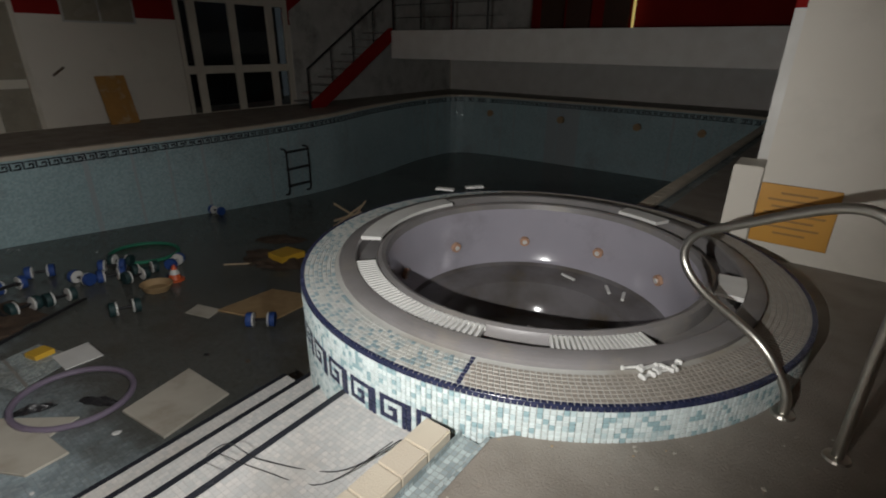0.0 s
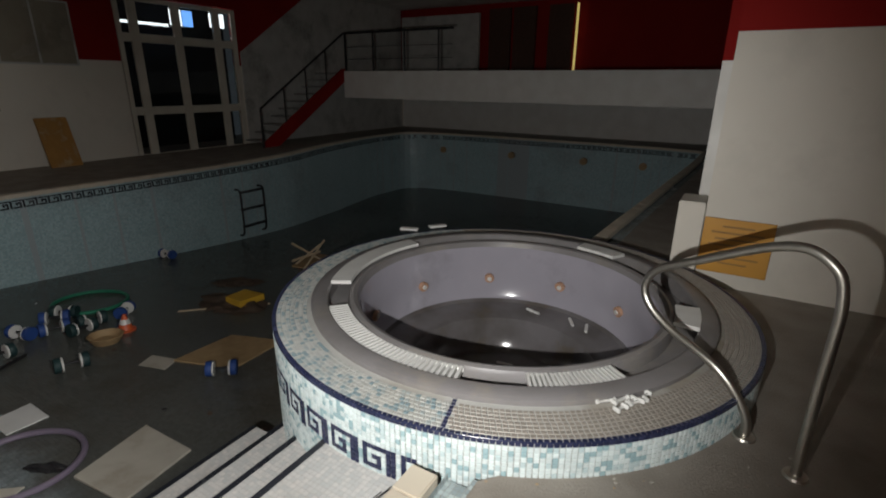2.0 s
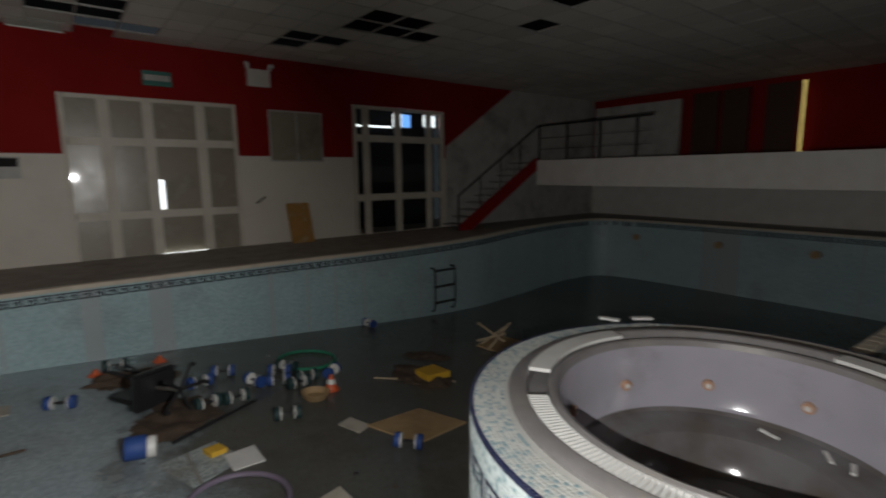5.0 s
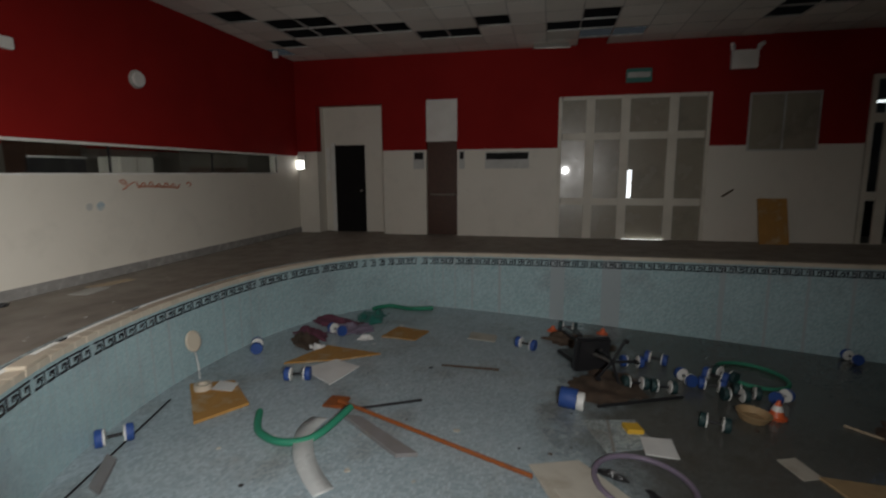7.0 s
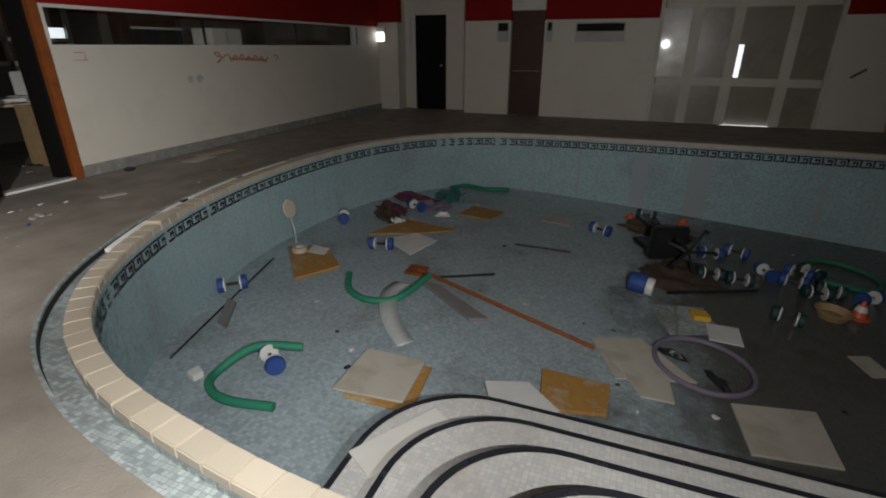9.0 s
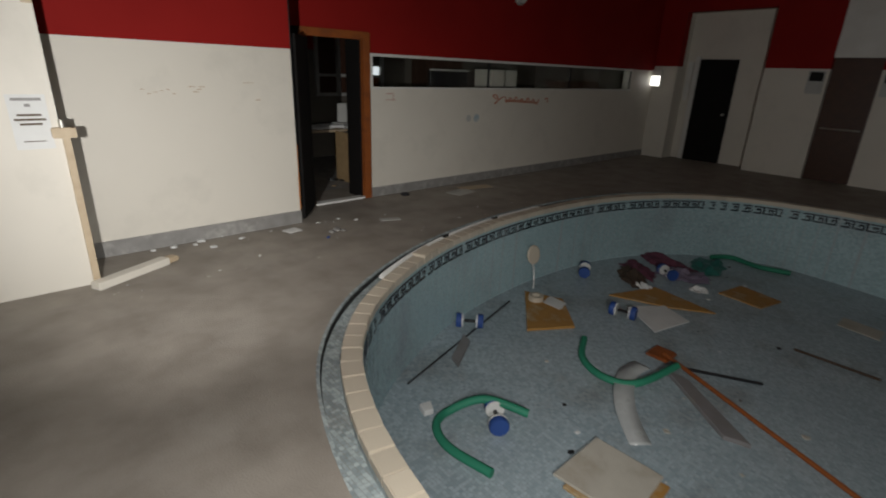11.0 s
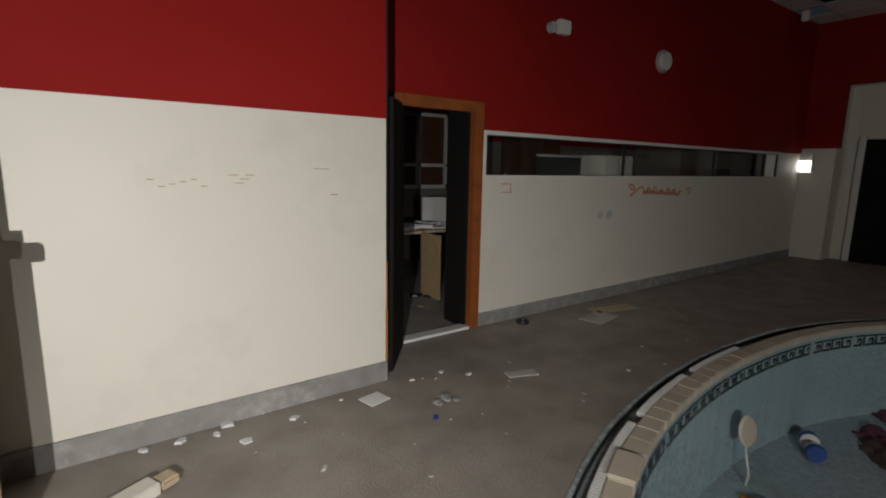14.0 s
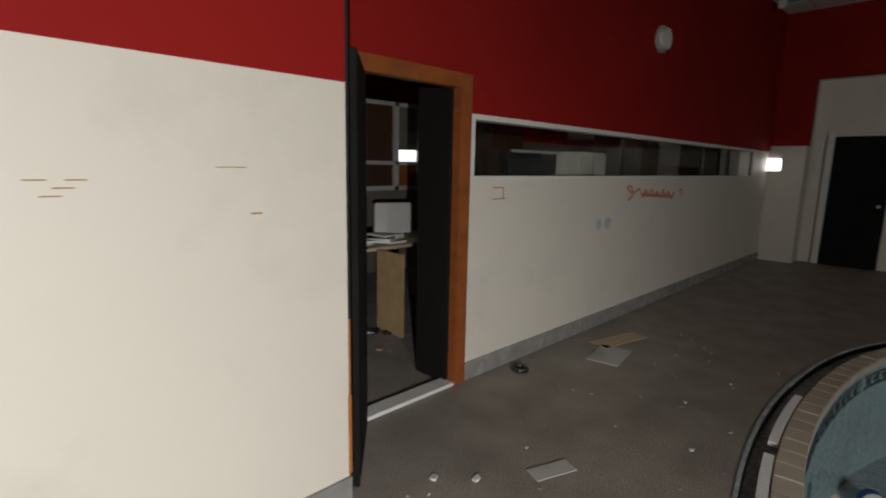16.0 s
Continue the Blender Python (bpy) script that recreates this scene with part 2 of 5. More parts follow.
PLYWOOD = material("plywood", (0.42, 0.29, 0.15), 0.6, second=(0.3, 0.2, 0.1), scale=9, grain=120)
PALEWOOD = material("pale_timber", (0.5, 0.4, 0.27), 0.6, second=(0.4, 0.3, 0.2), scale=14)
CARDTAN = material("mustard_foam_board", (0.42, 0.22, 0.055), 0.75, second=(0.28, 0.14, 0.035), scale=5, dirt=(0.5, 0.4, 0.25), dirt_scale=5)
TILEB = material("ceiling_board", (0.5, 0.47, 0.4), 0.85, second=(0.42, 0.39, 0.33), scale=5, grain=180, bump=0.3, dirt=(0.36, 0.31, 0.24), dirt_scale=3)
CEIL = material("ceiling_tile", (0.74, 0.72, 0.67), 0.85, second=(0.6, 0.58, 0.53), grain=180, bump=0.3, dirt=(0.3, 0.27, 0.22), dirt_scale=0.9, spread=0.7)
GREENF = material("green_foam", (0.02, 0.2, 0.115), 0.65, second=(0.03, 0.26, 0.15), grain=200)
BLUEF = material("blue_foam", (0.025, 0.075, 0.28), 0.6, second=(0.018, 0.05, 0.2), grain=200)
TEALP = material("teal_plastic", (0.03, 0.17, 0.14), 0.4)
DARKFOAM = material("dark_green_foam", (0.014, 0.045, 0.045), 0.6, second=(0.01, 0.03, 0.035), grain=200)
PURPLE = material("purple_plastic", (0.2, 0.165, 0.225), 0.4)
ORANGE = material("orange_plastic", (0.7, 0.13, 0.04), 0.45)
YELLOW = material("yellow_plastic", (0.7, 0.42, 0.04), 0.5)
BLACKP = material("black_plastic", (0.02, 0.02, 0.022), 0.35)
MUD = material("brown_mud_cloth", (0.09, 0.06, 0.04), 0.9, second=(0.05, 0.035, 0.025), scale=10, bump=0.6)
MAGENTA = material("dark_pink_cloth", (0.16, 0.05, 0.08), 0.9, second=(0.1, 0.03, 0.05), scale=10)
PAPER = material("paper", (0.72, 0.72, 0.7), 0.8)
PALEPLASTIC = material("cloudy_plastic", (0.52, 0.54, 0.53), 0.3, second=(0.4, 0.42, 0.42), scale=6)
CREAMPANEL = material("whitened_glass", (0.33, 0.3, 0.235), 0.25, second=(0.27, 0.24, 0.19), dirt=(0.22, 0.2, 0.16))
cpb = CREAMPANEL.node_tree.nodes["Principled BSDF"]
cpb.inputs["Coat Weight"].default_value, cpb.inputs["Coat Roughness"].default_value = 1.0, 0.04
# cream office paint darkened to stand in for the unlit room
OFFICE = material("office_paint_shaded", (0.16, 0.14, 0.115), 0.7, second=(0.1, 0.09, 0.07), scale=1.5)
FRAMEPAINT = material("cream_frame_paint", (0.66, 0.62, 0.53), 0.5, second=(0.52, 0.48, 0.4))
# darker than the basin wall, brown in patches
DARKWELL = material("dark_well_acrylic", (0.17, 0.16, 0.165), 0.14, second=(0.08, 0.07, 0.06), scale=2.5, bump=0.03, amount=0.9, dirt=(0.13, 0.1, 0.06), dirt_scale=2)
DAY = glow("daylight", (0.9, 0.95, 1.0), 1.1)
DAYBLUE = glow("daylight_blue", (0.12, 0.3, 0.75), 1.2)
WARMDAY = glow("warm_glow", (0.8, 0.62, 0.2), 0.35)
LAMPWHITE = glow("lit_lamp", (1.0, 0.98, 0.93), 4.0)
GLASS = bpy.data.materials.new("dark_glass")
GLASS.use_nodes = True
gb = GLASS.node_tree.nodes["Principled BSDF"]
gb.inputs["Base Color"].default_value, gb.inputs["Roughness"].default_value = (0.8, 0.84, 0.82, 1), 0.0
gb.inputs["Transmission Weight"].default_value = 1.0
gb.inputs["IOR"].default_value = 1.3


# ---- building tools ----
def add_box(bm, x0, y0, z0, x1, y1, z1, mi=0, m=None):
    x0, x1, y0, y1, z0, z1 = min(x0, x1), max(x0, x1), min(y0, y1), max(y0, y1), min(z0, z1), max(z0, z1)
    v = [bm.verts.new(Vector(p) if m is None else m @ Vector(p)) for p in
         ((x0, y0, z0), (x1, y0, z0), (x1, y1, z0), (x0, y1, z0), (x0, y0, z1), (x1, y0, z1), (x1, y1, z1), (x0, y1, z1))]
    for q in ((3, 2, 1, 0), (4, 5, 6, 7), (0, 1, 5, 4), (1, 2, 6, 5), (2, 3, 7, 6), (3, 0, 4, 7)):
        bm.faces.new([v[i] for i in q]).material_index = mi
    return v


def boxes(*rows, bevel=0.0, m=None):
    bm = bmesh.new()
    for r in rows:
        add_box(bm, *r, m=m)
    if bevel:
        bmesh.ops.bevel(bm, geom=bm.edges[:], offset=bevel, segments=2, affect="EDGES", clamp_overlap=True)
    return bm


def link(name, bm, mats, parent=None, label="", smooth=False):
    me = bpy.data.meshes.new(name)
    bmesh.ops.recalc_face_normals(bm, faces=bm.faces[:])
    bm.to_mesh(me)
    bm.free()
    for m in mats if isinstance(mats, (list, tuple)) else [mats]:
        me.materials.append(m)
    if smooth:
        for p in me.polygons:
            p.use_smooth = True
        me.set_sharp_from_angle(angle=radians(35))
    ob = new(name, me)
    if parent is not None:
        ob.parent = parent
    if label:
        ob["label"] = label
    return ob


def part(name, bm, mats, parent, label="", smooth=False):
    return link(name, bm, mats, parent, label, smooth)


def thing(name, label, category, m=None, group=""):
    ob = new(name)
    ob.empty_display_size = 0.05
    if m is not None:
        ob.matrix_basis = m
    return tagged(ob, label, category, group)


def structure(ob, label, category):
    return tagged(ob, label, category, kind="structure")


def lathe(profile, n=96, a0=0.0, a1=360.0, centre=(0, 0)):
    """Turn (r, z) pairs round an upright axis."""
    bm = bmesh.new()
    full = abs(a1 - a0) >= 360
    cols = []
    for i in range(n if full else n + 1):
        a = radians(a0 + (a1 - a0) * i / n)
        cols.append([bm.verts.new((centre[0] + r * math.cos(a), centre[1] + r * math.sin(a), z)) for r, z in profile])
    k = len(cols)
    for i in range(k if full else k - 1):
        p, q = cols[i], cols[(i + 1) % k]
        for j in range(len(profile) - 1):
            bm.faces.new((p[j], q[j], q[j + 1], p[j + 1]))
    bmesh.ops.remove_doubles(bm, verts=bm.verts[:], dist=1e-5)
    return bm


def tube(points, r, sides=12, closed=False, bm=None):
    bm = bm or bmesh.new()
    pts = [Vector(p) for p in points]
    n = len(pts)
    rings, last = [], None
    for i, p in enumerate(pts):
        if closed:
            d = pts[(i + 1) % n] - pts[i - 1]
        else:
            d = pts[min(i + 1, n - 1)] - pts[max(i - 1, 0)]
        d.normalize()
        u = d.cross(Vector((0, 0, 1)) if abs(d.z) < 0.9 else Vector((0, 1, 0))) if last is None else last - d * last.dot(d)
        u.normalize()
        last = u.copy()
        w = u.cross(d)
        rings.append([bm.verts.new(p + r * (math.cos(2 * math.pi * k / sides) * u + math.sin(2 * math.pi * k / sides) * w)) for k in range(sides)])
    for i in range(n if closed else n - 1):
        a, b = rings[i], rings[(i + 1) % n]
        for k in range(sides):
            bm.faces.new((a[k], a[(k + 1) % sides], b[(k + 1) % sides], b[k]))
    if not closed:
        bm.faces.new(rings[0][::-1])
        bm.faces.new(rings[-1])
    return bm


def smooth_line(ctrl, step=6, closed=False):
    """Catmull-Rom through the control points."""
    p = [Vector(c) for c in ctrl]
    n, out = len(p), []
    for i in range(n if closed else n - 1):
        a, b, c, d = (p[(i + k) % n] if closed else p[min(max(i + k, 0), n - 1)] for k in (-1, 0, 1, 2))
        for s in range(step):
            t = s / step
            out.append(0.5 * ((2 * b) + (c - a) * t + (2 * a - 5 * b + 4 * c - d) * t * t + (3 * b - a - 3 * c + d) * t ** 3))
    if not closed:
        out.append(p[-1])
    return out


def even(line, gap):
    """Resample a line at even steps; gives place, direction."""
    out, left = [], 0.0
    for a, b in zip(line, line[1:]):
        l = (b - a).length
        while left <= l and l > 0:
            out.append((a.lerp(b, left / l), (b - a).normalized()))
            left += gap
        left -= l
    return out


# ---- plan of the pool ----
SPA = Vector((0.12, 3.52))
SPA_R, SPA_TOP = 1.57, 0.18
rim = [Vector((v.x, v.y, 0)) for v in smooth_line([(0.41, 2.0, 0), (0.40, 1.2, 0), (0.36, 0.3, 0), (0.31, -0.5, 0), (0.12, -1.45, 0), (-0.26, -2.18, 0), (-0.95, -2.76, 0),
    (-2.1, -3.25, 0), (-3.6, -3.46, 0), (-5.2, -3.3, 0), (-6.4, -2.7, 0), (-7.05, -1.7, 0), (-7.25, 0.0, 0), (-7.25, 3.0, 0), (-7.15, 6.0, 0), (-7.35, 8.2, 0),
    (-8.0, 10.6, 0), (-8.3, 13.2, 0), (-7.6, 14.5, 0), (-3.5, 14.7, 0), (0.2, 14.5, 0), (0.55, 13.5, 0), (0.36, 9.0, 0), (0.2, 6.0, 0), (0.18, 5.0, 0)], 7)]


def offset(line, d):
    """A line beside the rim, d to its outer side."""
    out = []
    for i, p in enumerate(line):
        t = line[min(i + 1, len(line) - 1)] - line[max(i - 1, 0)]
        out.append(p + d * Vector((-t.y, t.x, 0)).normalized())
    return out


def floor_z(y):
    return -0.93 - 0.075 * min(max(y + 1.5, 0.0), 12.0)


def strip(la, lb, bm=None, mi=0):
    bm = bm or bmesh.new()
    va, vb = [bm.verts.new(p) for p in la], [bm.verts.new(p) for p in lb]
    for i in range(len(va) - 1):
        bm.faces.new((va[i], va[i + 1], vb[i + 1], vb[i])).material_index = mi
    return bm


def lift(line, z):
    return [Vector((p.x, p.y, z)) for p in line]


CW, GW = 0.13, 0.12  # coping and gutter widths
OUT = 1 if offset(rim, 1)[10].x > rim[10].x else -1
outer = offset(rim, OUT * (CW + GW + 0.012))
# deck: one sheet with the pool and the spa cut out
bm = bmesh.new()
arc = [Vector((SPA.x + 1.5 * math.cos(radians(a)), SPA.y + 1.5 * math.sin(radians(a)), 0)) for a in range(72, -66, -6)]
hole = [p for p in outer if (p.xy - SPA).length > 1.53] + arc
hv = [bm.verts.new(p) for p in hole]
ov = [bm.verts.new(p) for p in ((-12, -6, 0), (6, -6, 0), (6, 17, 0), (-12, 17, 0))]
ed = [bm.edges.new((l[i], l[(i + 1) % len(l)])) for l in (hv, ov) for i in range(len(l))]
bmesh.ops.triangle_fill(bm, use_beauty=True, use_dissolve=False, edges=ed)
for f in bm.faces:
    if f.normal.z < 0:
        f.normal_flip()
lo = bmesh.ops.extrude_face_region(bm, geom=bm.faces[:])
for v in [g for g in lo["geom"] if isinstance(g, bmesh.types.BMVert)]:
    v.co.z -= 0.25
floor = structure(link("floor", bm, DECK), "worn brown screed pool deck with dust and stains", "floor")
# gutter between coping and deck
g0, g1 = offset(rim, OUT * CW), offset(rim, OUT * (CW + GW))
bm = strip(lift(g0, -0.02), lift(g0, -0.06))
strip(lift(g0, -0.06), lift(g1, -0.055), bm)
strip(lift(g1, -0.055), lift(g1, 0.004), bm)
strip(lift(g1, 0.004), lift(offset(rim, OUT * (CW + GW + 0.02)), 0.006), bm)
# narrow black strip along the outer gutter side
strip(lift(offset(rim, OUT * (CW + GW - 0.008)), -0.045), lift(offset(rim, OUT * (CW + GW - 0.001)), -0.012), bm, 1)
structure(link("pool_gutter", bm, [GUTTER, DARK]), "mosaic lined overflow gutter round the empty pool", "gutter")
# pool shell
bm = strip(lift(rim, -0.03), lift(rim, -2.3))
pool_wall = structure(link("pool_wall", bm, POOLWALL), "pale blue mosaic wall of the drained pool", "pool wall")
bm = bmesh.new()
nx, ny = 40, 76
gv = [[bm.verts.new((-9.0 + 10.5 * i / nx, -4.0 + 19.2 * j / ny, floor_z(-4.0 + 19.2 * j / ny))) for i in range(nx + 1)] for j in range(ny + 1)]
for j in range(ny):
    for i in range(nx):
        bm.faces.new((gv[j][i], gv[j][i + 1], gv[j + 1][i + 1], gv[j + 1][i]))
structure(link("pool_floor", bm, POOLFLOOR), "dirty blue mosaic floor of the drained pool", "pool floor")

# key frieze below the coping
KEY = ((0, 0, 5.2, 1.1), (4.1, 0, 5.2, 4), (1.9, 2.9, 5.2, 4), (1.9, 1.9, 3, 4), (0, 4.7, 6.6, 5.6), (6, 0, 7.2, 5.6))


def key_units(line, z_top, unit, height, bm, out):
    for p, d in even(line, unit):
        nrm = Vector((-d.y, d.x, 0)) * out
        for x0, y0, x1, y1 in KEY:
            q = [p + d * (unit * x / 7.6) + Vector((0, 0, z_top - height + height * y / 5.6)) for x, y in ((x0, y0), (x1, y0), (x1, y1), (x0, y1))]
            v = [bm.verts.new(c + nrm * 0.004) for c in q] + [bm.verts.new(c - nrm * 0.004) for c in q]
            for f in ((0, 1, 2, 3), (0, 4, 5, 1), (1, 5, 6, 2), (2, 6, 7, 3), (3, 7, 4, 0)):
                bm.faces.new([v[i] for i in f])
    return bm


part("key_frieze", key_units(rim, -0.06, 0.15, 0.115, bmesh.new(), -OUT), BLACKTILE, pool_wall, "black Greek key mosaic frieze")


# ---- walls ----
SY, SF, WX, CZ = -5.32, -4.765, -9.3, 4.0
WW = -9.82  # far end of the window wall
RL = 1.9  # height of the red line
RS, RF = 1.83, 1.81  # and on the window wall and the front wall
FX = -1.1  # end of the front wall
DX0, DX1, DH = -2.3, -1.56, 1.98


def wall(name, rows, label, mats=(CREAM, RED, SKIRT, WHITE, DARK)):
    return structure(link(name, boxes(*rows), list(mats)), label, "wall")


wall("wall_south", [
    (WW, SY, 0.13, DX0 - 0.1, SY - 0.2, 1.43), (WW, SY + 0.012, 0, DX0 - 0.1, SY - 0.2, 0.13, 2),
    (WW, SY, RS, DX0 - 0.1, SY - 0.2, CZ, 1), (DX0 - 0.1, SY, DH + 0.09, FX, SY - 0.2, CZ, 1),
    # black infill by the doorway has the corner's shade in its colour
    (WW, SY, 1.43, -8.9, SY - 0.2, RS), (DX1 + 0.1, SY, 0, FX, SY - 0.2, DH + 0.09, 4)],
    "cream and dark red painted wall with a window band")
wall("wall_front", [(FX, SF, 0.14, 6, SY - 0.2, RF), (FX, SF, RF, 6, SY - 0.2, CZ, 1), (FX - 0.004, SF + 0.015, 0, 6, SY - 0.2, 0.14, 2),
    # thin black facing paints the unlit return of the wall end
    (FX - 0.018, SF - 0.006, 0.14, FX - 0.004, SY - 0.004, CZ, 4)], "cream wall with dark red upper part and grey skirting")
# the second box is a black strip set behind the partition edge
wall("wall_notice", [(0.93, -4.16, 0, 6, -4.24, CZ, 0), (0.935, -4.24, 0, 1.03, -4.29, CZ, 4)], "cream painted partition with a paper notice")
wall("wall_west", [
    (WX, SY, 0, WX - 0.22, -4.56, RL), (WX, SY, RL, WX - 0.22, -4.56, CZ, 1),
    (WX, -4.56, 2.9, WX - 0.22, -3.0, CZ, 1),
    (WX, -3.0, 0, WX - 0.22, -2.02, RL), (WX, -3.0, RL, WX - 0.22, -2.02, CZ, 1),
    (WX, -2.02, 2.95, WX - 0.22, -1.34, CZ, 1), (WX - 0.03, -2.02, 2.08, WX - 0.2, -1.34, 2.95, 3),
    (WX, -1.34, 0, WX - 0.22, 0.74, RL), (WX, -1.34, RL, WX - 0.22, 0.74, CZ, 1),
    (WX, 0.74, 2.9, WX - 0.22, 3.56, CZ, 1),
    (WX, 3.56, 0, WX - 0.22, 6.14, RL), (WX, 3.56, RL, WX - 0.22, 6.14, CZ, 1),
    (WX, 6.14, 3.12, WX - 0.22, 8.85, CZ, 1),
    (WX, 8.85, 0, WX - 0.22, 16.0, RL), (WX, 8.85, RL, WX - 0.22, 16.0, CZ, 1),
    (WX - 0.4, -4.7, 0, WX - 0.55, -2.9, 3.0), (WX - 0.22, -4.56, 2.9, WX - 0.4, -3.0, 3.0), (WX - 0.22, -3.0, 0, WX - 0.4, -2.9, 3.0),
    (WX - 0.22, -4.66, 0, WX - 0.4, -4.56, 3.0)], "cream and dark red painted end wall with doors")
wall("wall_east", [(6, -5.53, 0, 6.2, 17, RL), (6, -5.53, RL, 6.2, 17, CZ, 1)], "cream and dark red painted wall")
wall("wall_north", [(WX, 15.6, 0, 6, 15.8, 1.2, 3), (WX, 15.6, 1.2, 6, 15.8, CZ, 1)], "red painted back wall of the gallery")
wall("wall_spa", [(1.22, 4.9, 0, 6, 5.25, RL + 0.03), (1.22, 4.9, RL + 0.03, 6, 5.25, CZ, 1), (1.13, 5.25, 0, 1.6, 5.75, 1.75, 3), (1.13, 5.25, 1.75, 1.6, 5.75, CZ, 1)],
    "cream painted wall beside the spa")
structure(link("wall_stub", boxes((1.02, 4.86, 0, 1.215, 5.2, 0.68), bevel=0.008), CREAM), "low cream boxed stub beside the spa wall", "wall")

# ceiling of square tiles, some fallen
bm = bmesh.new()
rng = random.Random(11)
gone = {(-1, 11), (0, 0), (0, 11), (0, 12), (1, 1), (1, 6), (1, 7), (1, 10), (1, 11), (1, 16), (2, 2), (2, 3), (2, 4), (2, 5), (2, 8), (2, 11), (2, 16), (2, 17),
        (3, 2), (3, 3), (4, 1), (4, 10), (4, 17), (4, 18), (4, 19), (5, 13), (5, 17), (5, 18), (7, 4), (8, 12), (9, 20), (7, 21), (11, 8)}
for i in range(-1, 26):
    for j in range(38):
        if (i, j) not in gone:
            x, y = -9.3 + 0.6 * i, -5.53 + 0.6 * j
            dz = rng.uniform(-0.004, 0.004)
            add_box(bm, x + 0.012, y + 0.012, CZ + dz, x + 0.588, y + 0.588, CZ + 0.018 + dz)
for i in range(-1, 27):
    add_box(bm, -9.3 + 0.6 * i - 0.011, -5.53, CZ - 0.003, -9.3 + 0.6 * i + 0.011, 17, CZ + 0.025, 1)
for j in range(39):
    add_box(bm, -9.9, -5.53 + 0.6 * j - 0.011, CZ - 0.001, 6, -5.53 + 0.6 * j + 0.011, CZ + 0.024, 1)
# black slab over the grid stands in for the unlit ceiling void
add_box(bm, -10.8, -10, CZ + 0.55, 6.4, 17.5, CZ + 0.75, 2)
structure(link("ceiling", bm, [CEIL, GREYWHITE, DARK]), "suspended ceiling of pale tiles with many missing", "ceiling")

# ---- spa tub ----
spa = thing("spa_tub", "round raised spa tub of grey acrylic with mosaic clad surround", "spa", pose(SPA.x, SPA.y, 0))
part("core", lathe([(SPA_R - 0.006, -2.0), (SPA_R - 0.006, SPA_TOP - 0.006), (1.3, SPA_TOP - 0.004)]), GROUT, spa, "grouted surround", True)
part("rim", lathe([(1.33, SPA_TOP - 0.01), (1.335, SPA_TOP + 0.025), (1.31, SPA_TOP + 0.04), (1.235, SPA_TOP + 0.038), (1.225, SPA_TOP + 0.03), (1.222, SPA_TOP - 0.05), (1.1, SPA_TOP - 0.055),
    (1.097, SPA_TOP + 0.0), (1.085, SPA_TOP + 0.022), (1.06, SPA_TOP + 0.03), (1.035, SPA_TOP + 0.02), (1.02, SPA_TOP - 0.02)]), LIP, spa, "dusty acrylic rim with overflow channel", True)
part("basin", lathe([(1.02, SPA_TOP - 0.02), (0.99, -0.1), (0.965, -0.28), (0.945, -0.31)], 120), ACRYLIC, spa, "grey lilac acrylic basin", True)
part("seat_well", lathe([(0.945, -0.31), (0.92, -0.335), (0.72, -0.36), (0.68, -0.38), (0.65, -0.5), (0.62, -0.62), (0.58, -0.66), (0.0, -0.68)], 120), DARKWELL, spa, "darker seat and well of the basin with brown patches", True)
for a, r, z in ((95, 0.8, -0.345), (70, 0.82, -0.345), (60, 0.84, -0.345), (110, 0.4, -0.675)):
    part("fallen_clip", boxes((-0.07, -0.012, 0.004, 0.07, 0.012, 0.02), bevel=0.003, m=pose(r * math.cos(radians(a)), r * math.sin(radians(a)), z, 0, 0, a * 1.7)), PLASTIC, spa, "white grille clip fallen into the basin")
for a in (160, 122, 84, 48, 14, 200):
    jet = part("jet", tube([(0.985 * math.cos(radians(a)), 0.985 * math.sin(radians(a)), -0.12), (0.955 * math.cos(radians(a)), 0.955 * math.sin(radians(a)), -0.125)], 0.042, 20), BRONZE, spa, "beige jet nozzle")
    part("nozzle", tube([(0.96 * math.cos(radians(a)), 0.96 * math.sin(radians(a)), -0.123), (0.945 * math.cos(radians(a)), 0.945 * math.sin(radians(a)), -0.127)], 0.02, 12), PLASTIC, jet)


def ring_slab(r0, r1, z0, z1, a0, a1, n=16):
    bm = bmesh.new()
    cols = []
    for i in range(n + 1):
        a = radians(a0 + (a1 - a0) * i / n)
        c, s = math.cos(a), math.sin(a)
        cols.append([bm.verts.new(p) for p in ((r0 * c, r0 * s, z0), (r1 * c, r1 * s, z0), (r1 * c, r1 * s, z1), (r0 * c, r0 * s, z1))])
    for p, q in zip(cols, cols[1:]):
        for k in range(4):
            bm.faces.new((p[k], p[(k + 1) % 4], q[(k + 1) % 4], q[k]))
    bm.faces.new(cols[0][::-1])
    bm.faces.new(cols[-1])
    return bm


CT = SPA_TOP + 0.012
for a0, a1 in ((158, 211), (62, 80), (-2, 12)):
    part("channel_cover", ring_slab(1.09, 1.232, CT + 0.02, CT + 0.045, a0, a1), PLASTIC, spa, "smooth white plastic channel cover")
for a0, a1, step in ((228, 283, 1.5), (299, 304, 1.2), (305, 322, 1.2)):
    a = a0
    while a < a1:
        part("grille_slat", ring_slab(1.105, 1.222, CT - 0.012, CT + 0.018, a, a + step * 0.55, 1), PLASTIC, spa)
        a += step
    part("grille_rail", ring_slab(1.1, 1.112, CT - 0.015, CT + 0.01, a0, a1, 20), PLASTIC, spa)
    part("grille_rail", ring_slab(1.215, 1.227, CT - 0.015, CT + 0.01, a0, a1, 20), PLASTIC, spa)

# mosaic of the spa: each tile a block
TS = 0.0262


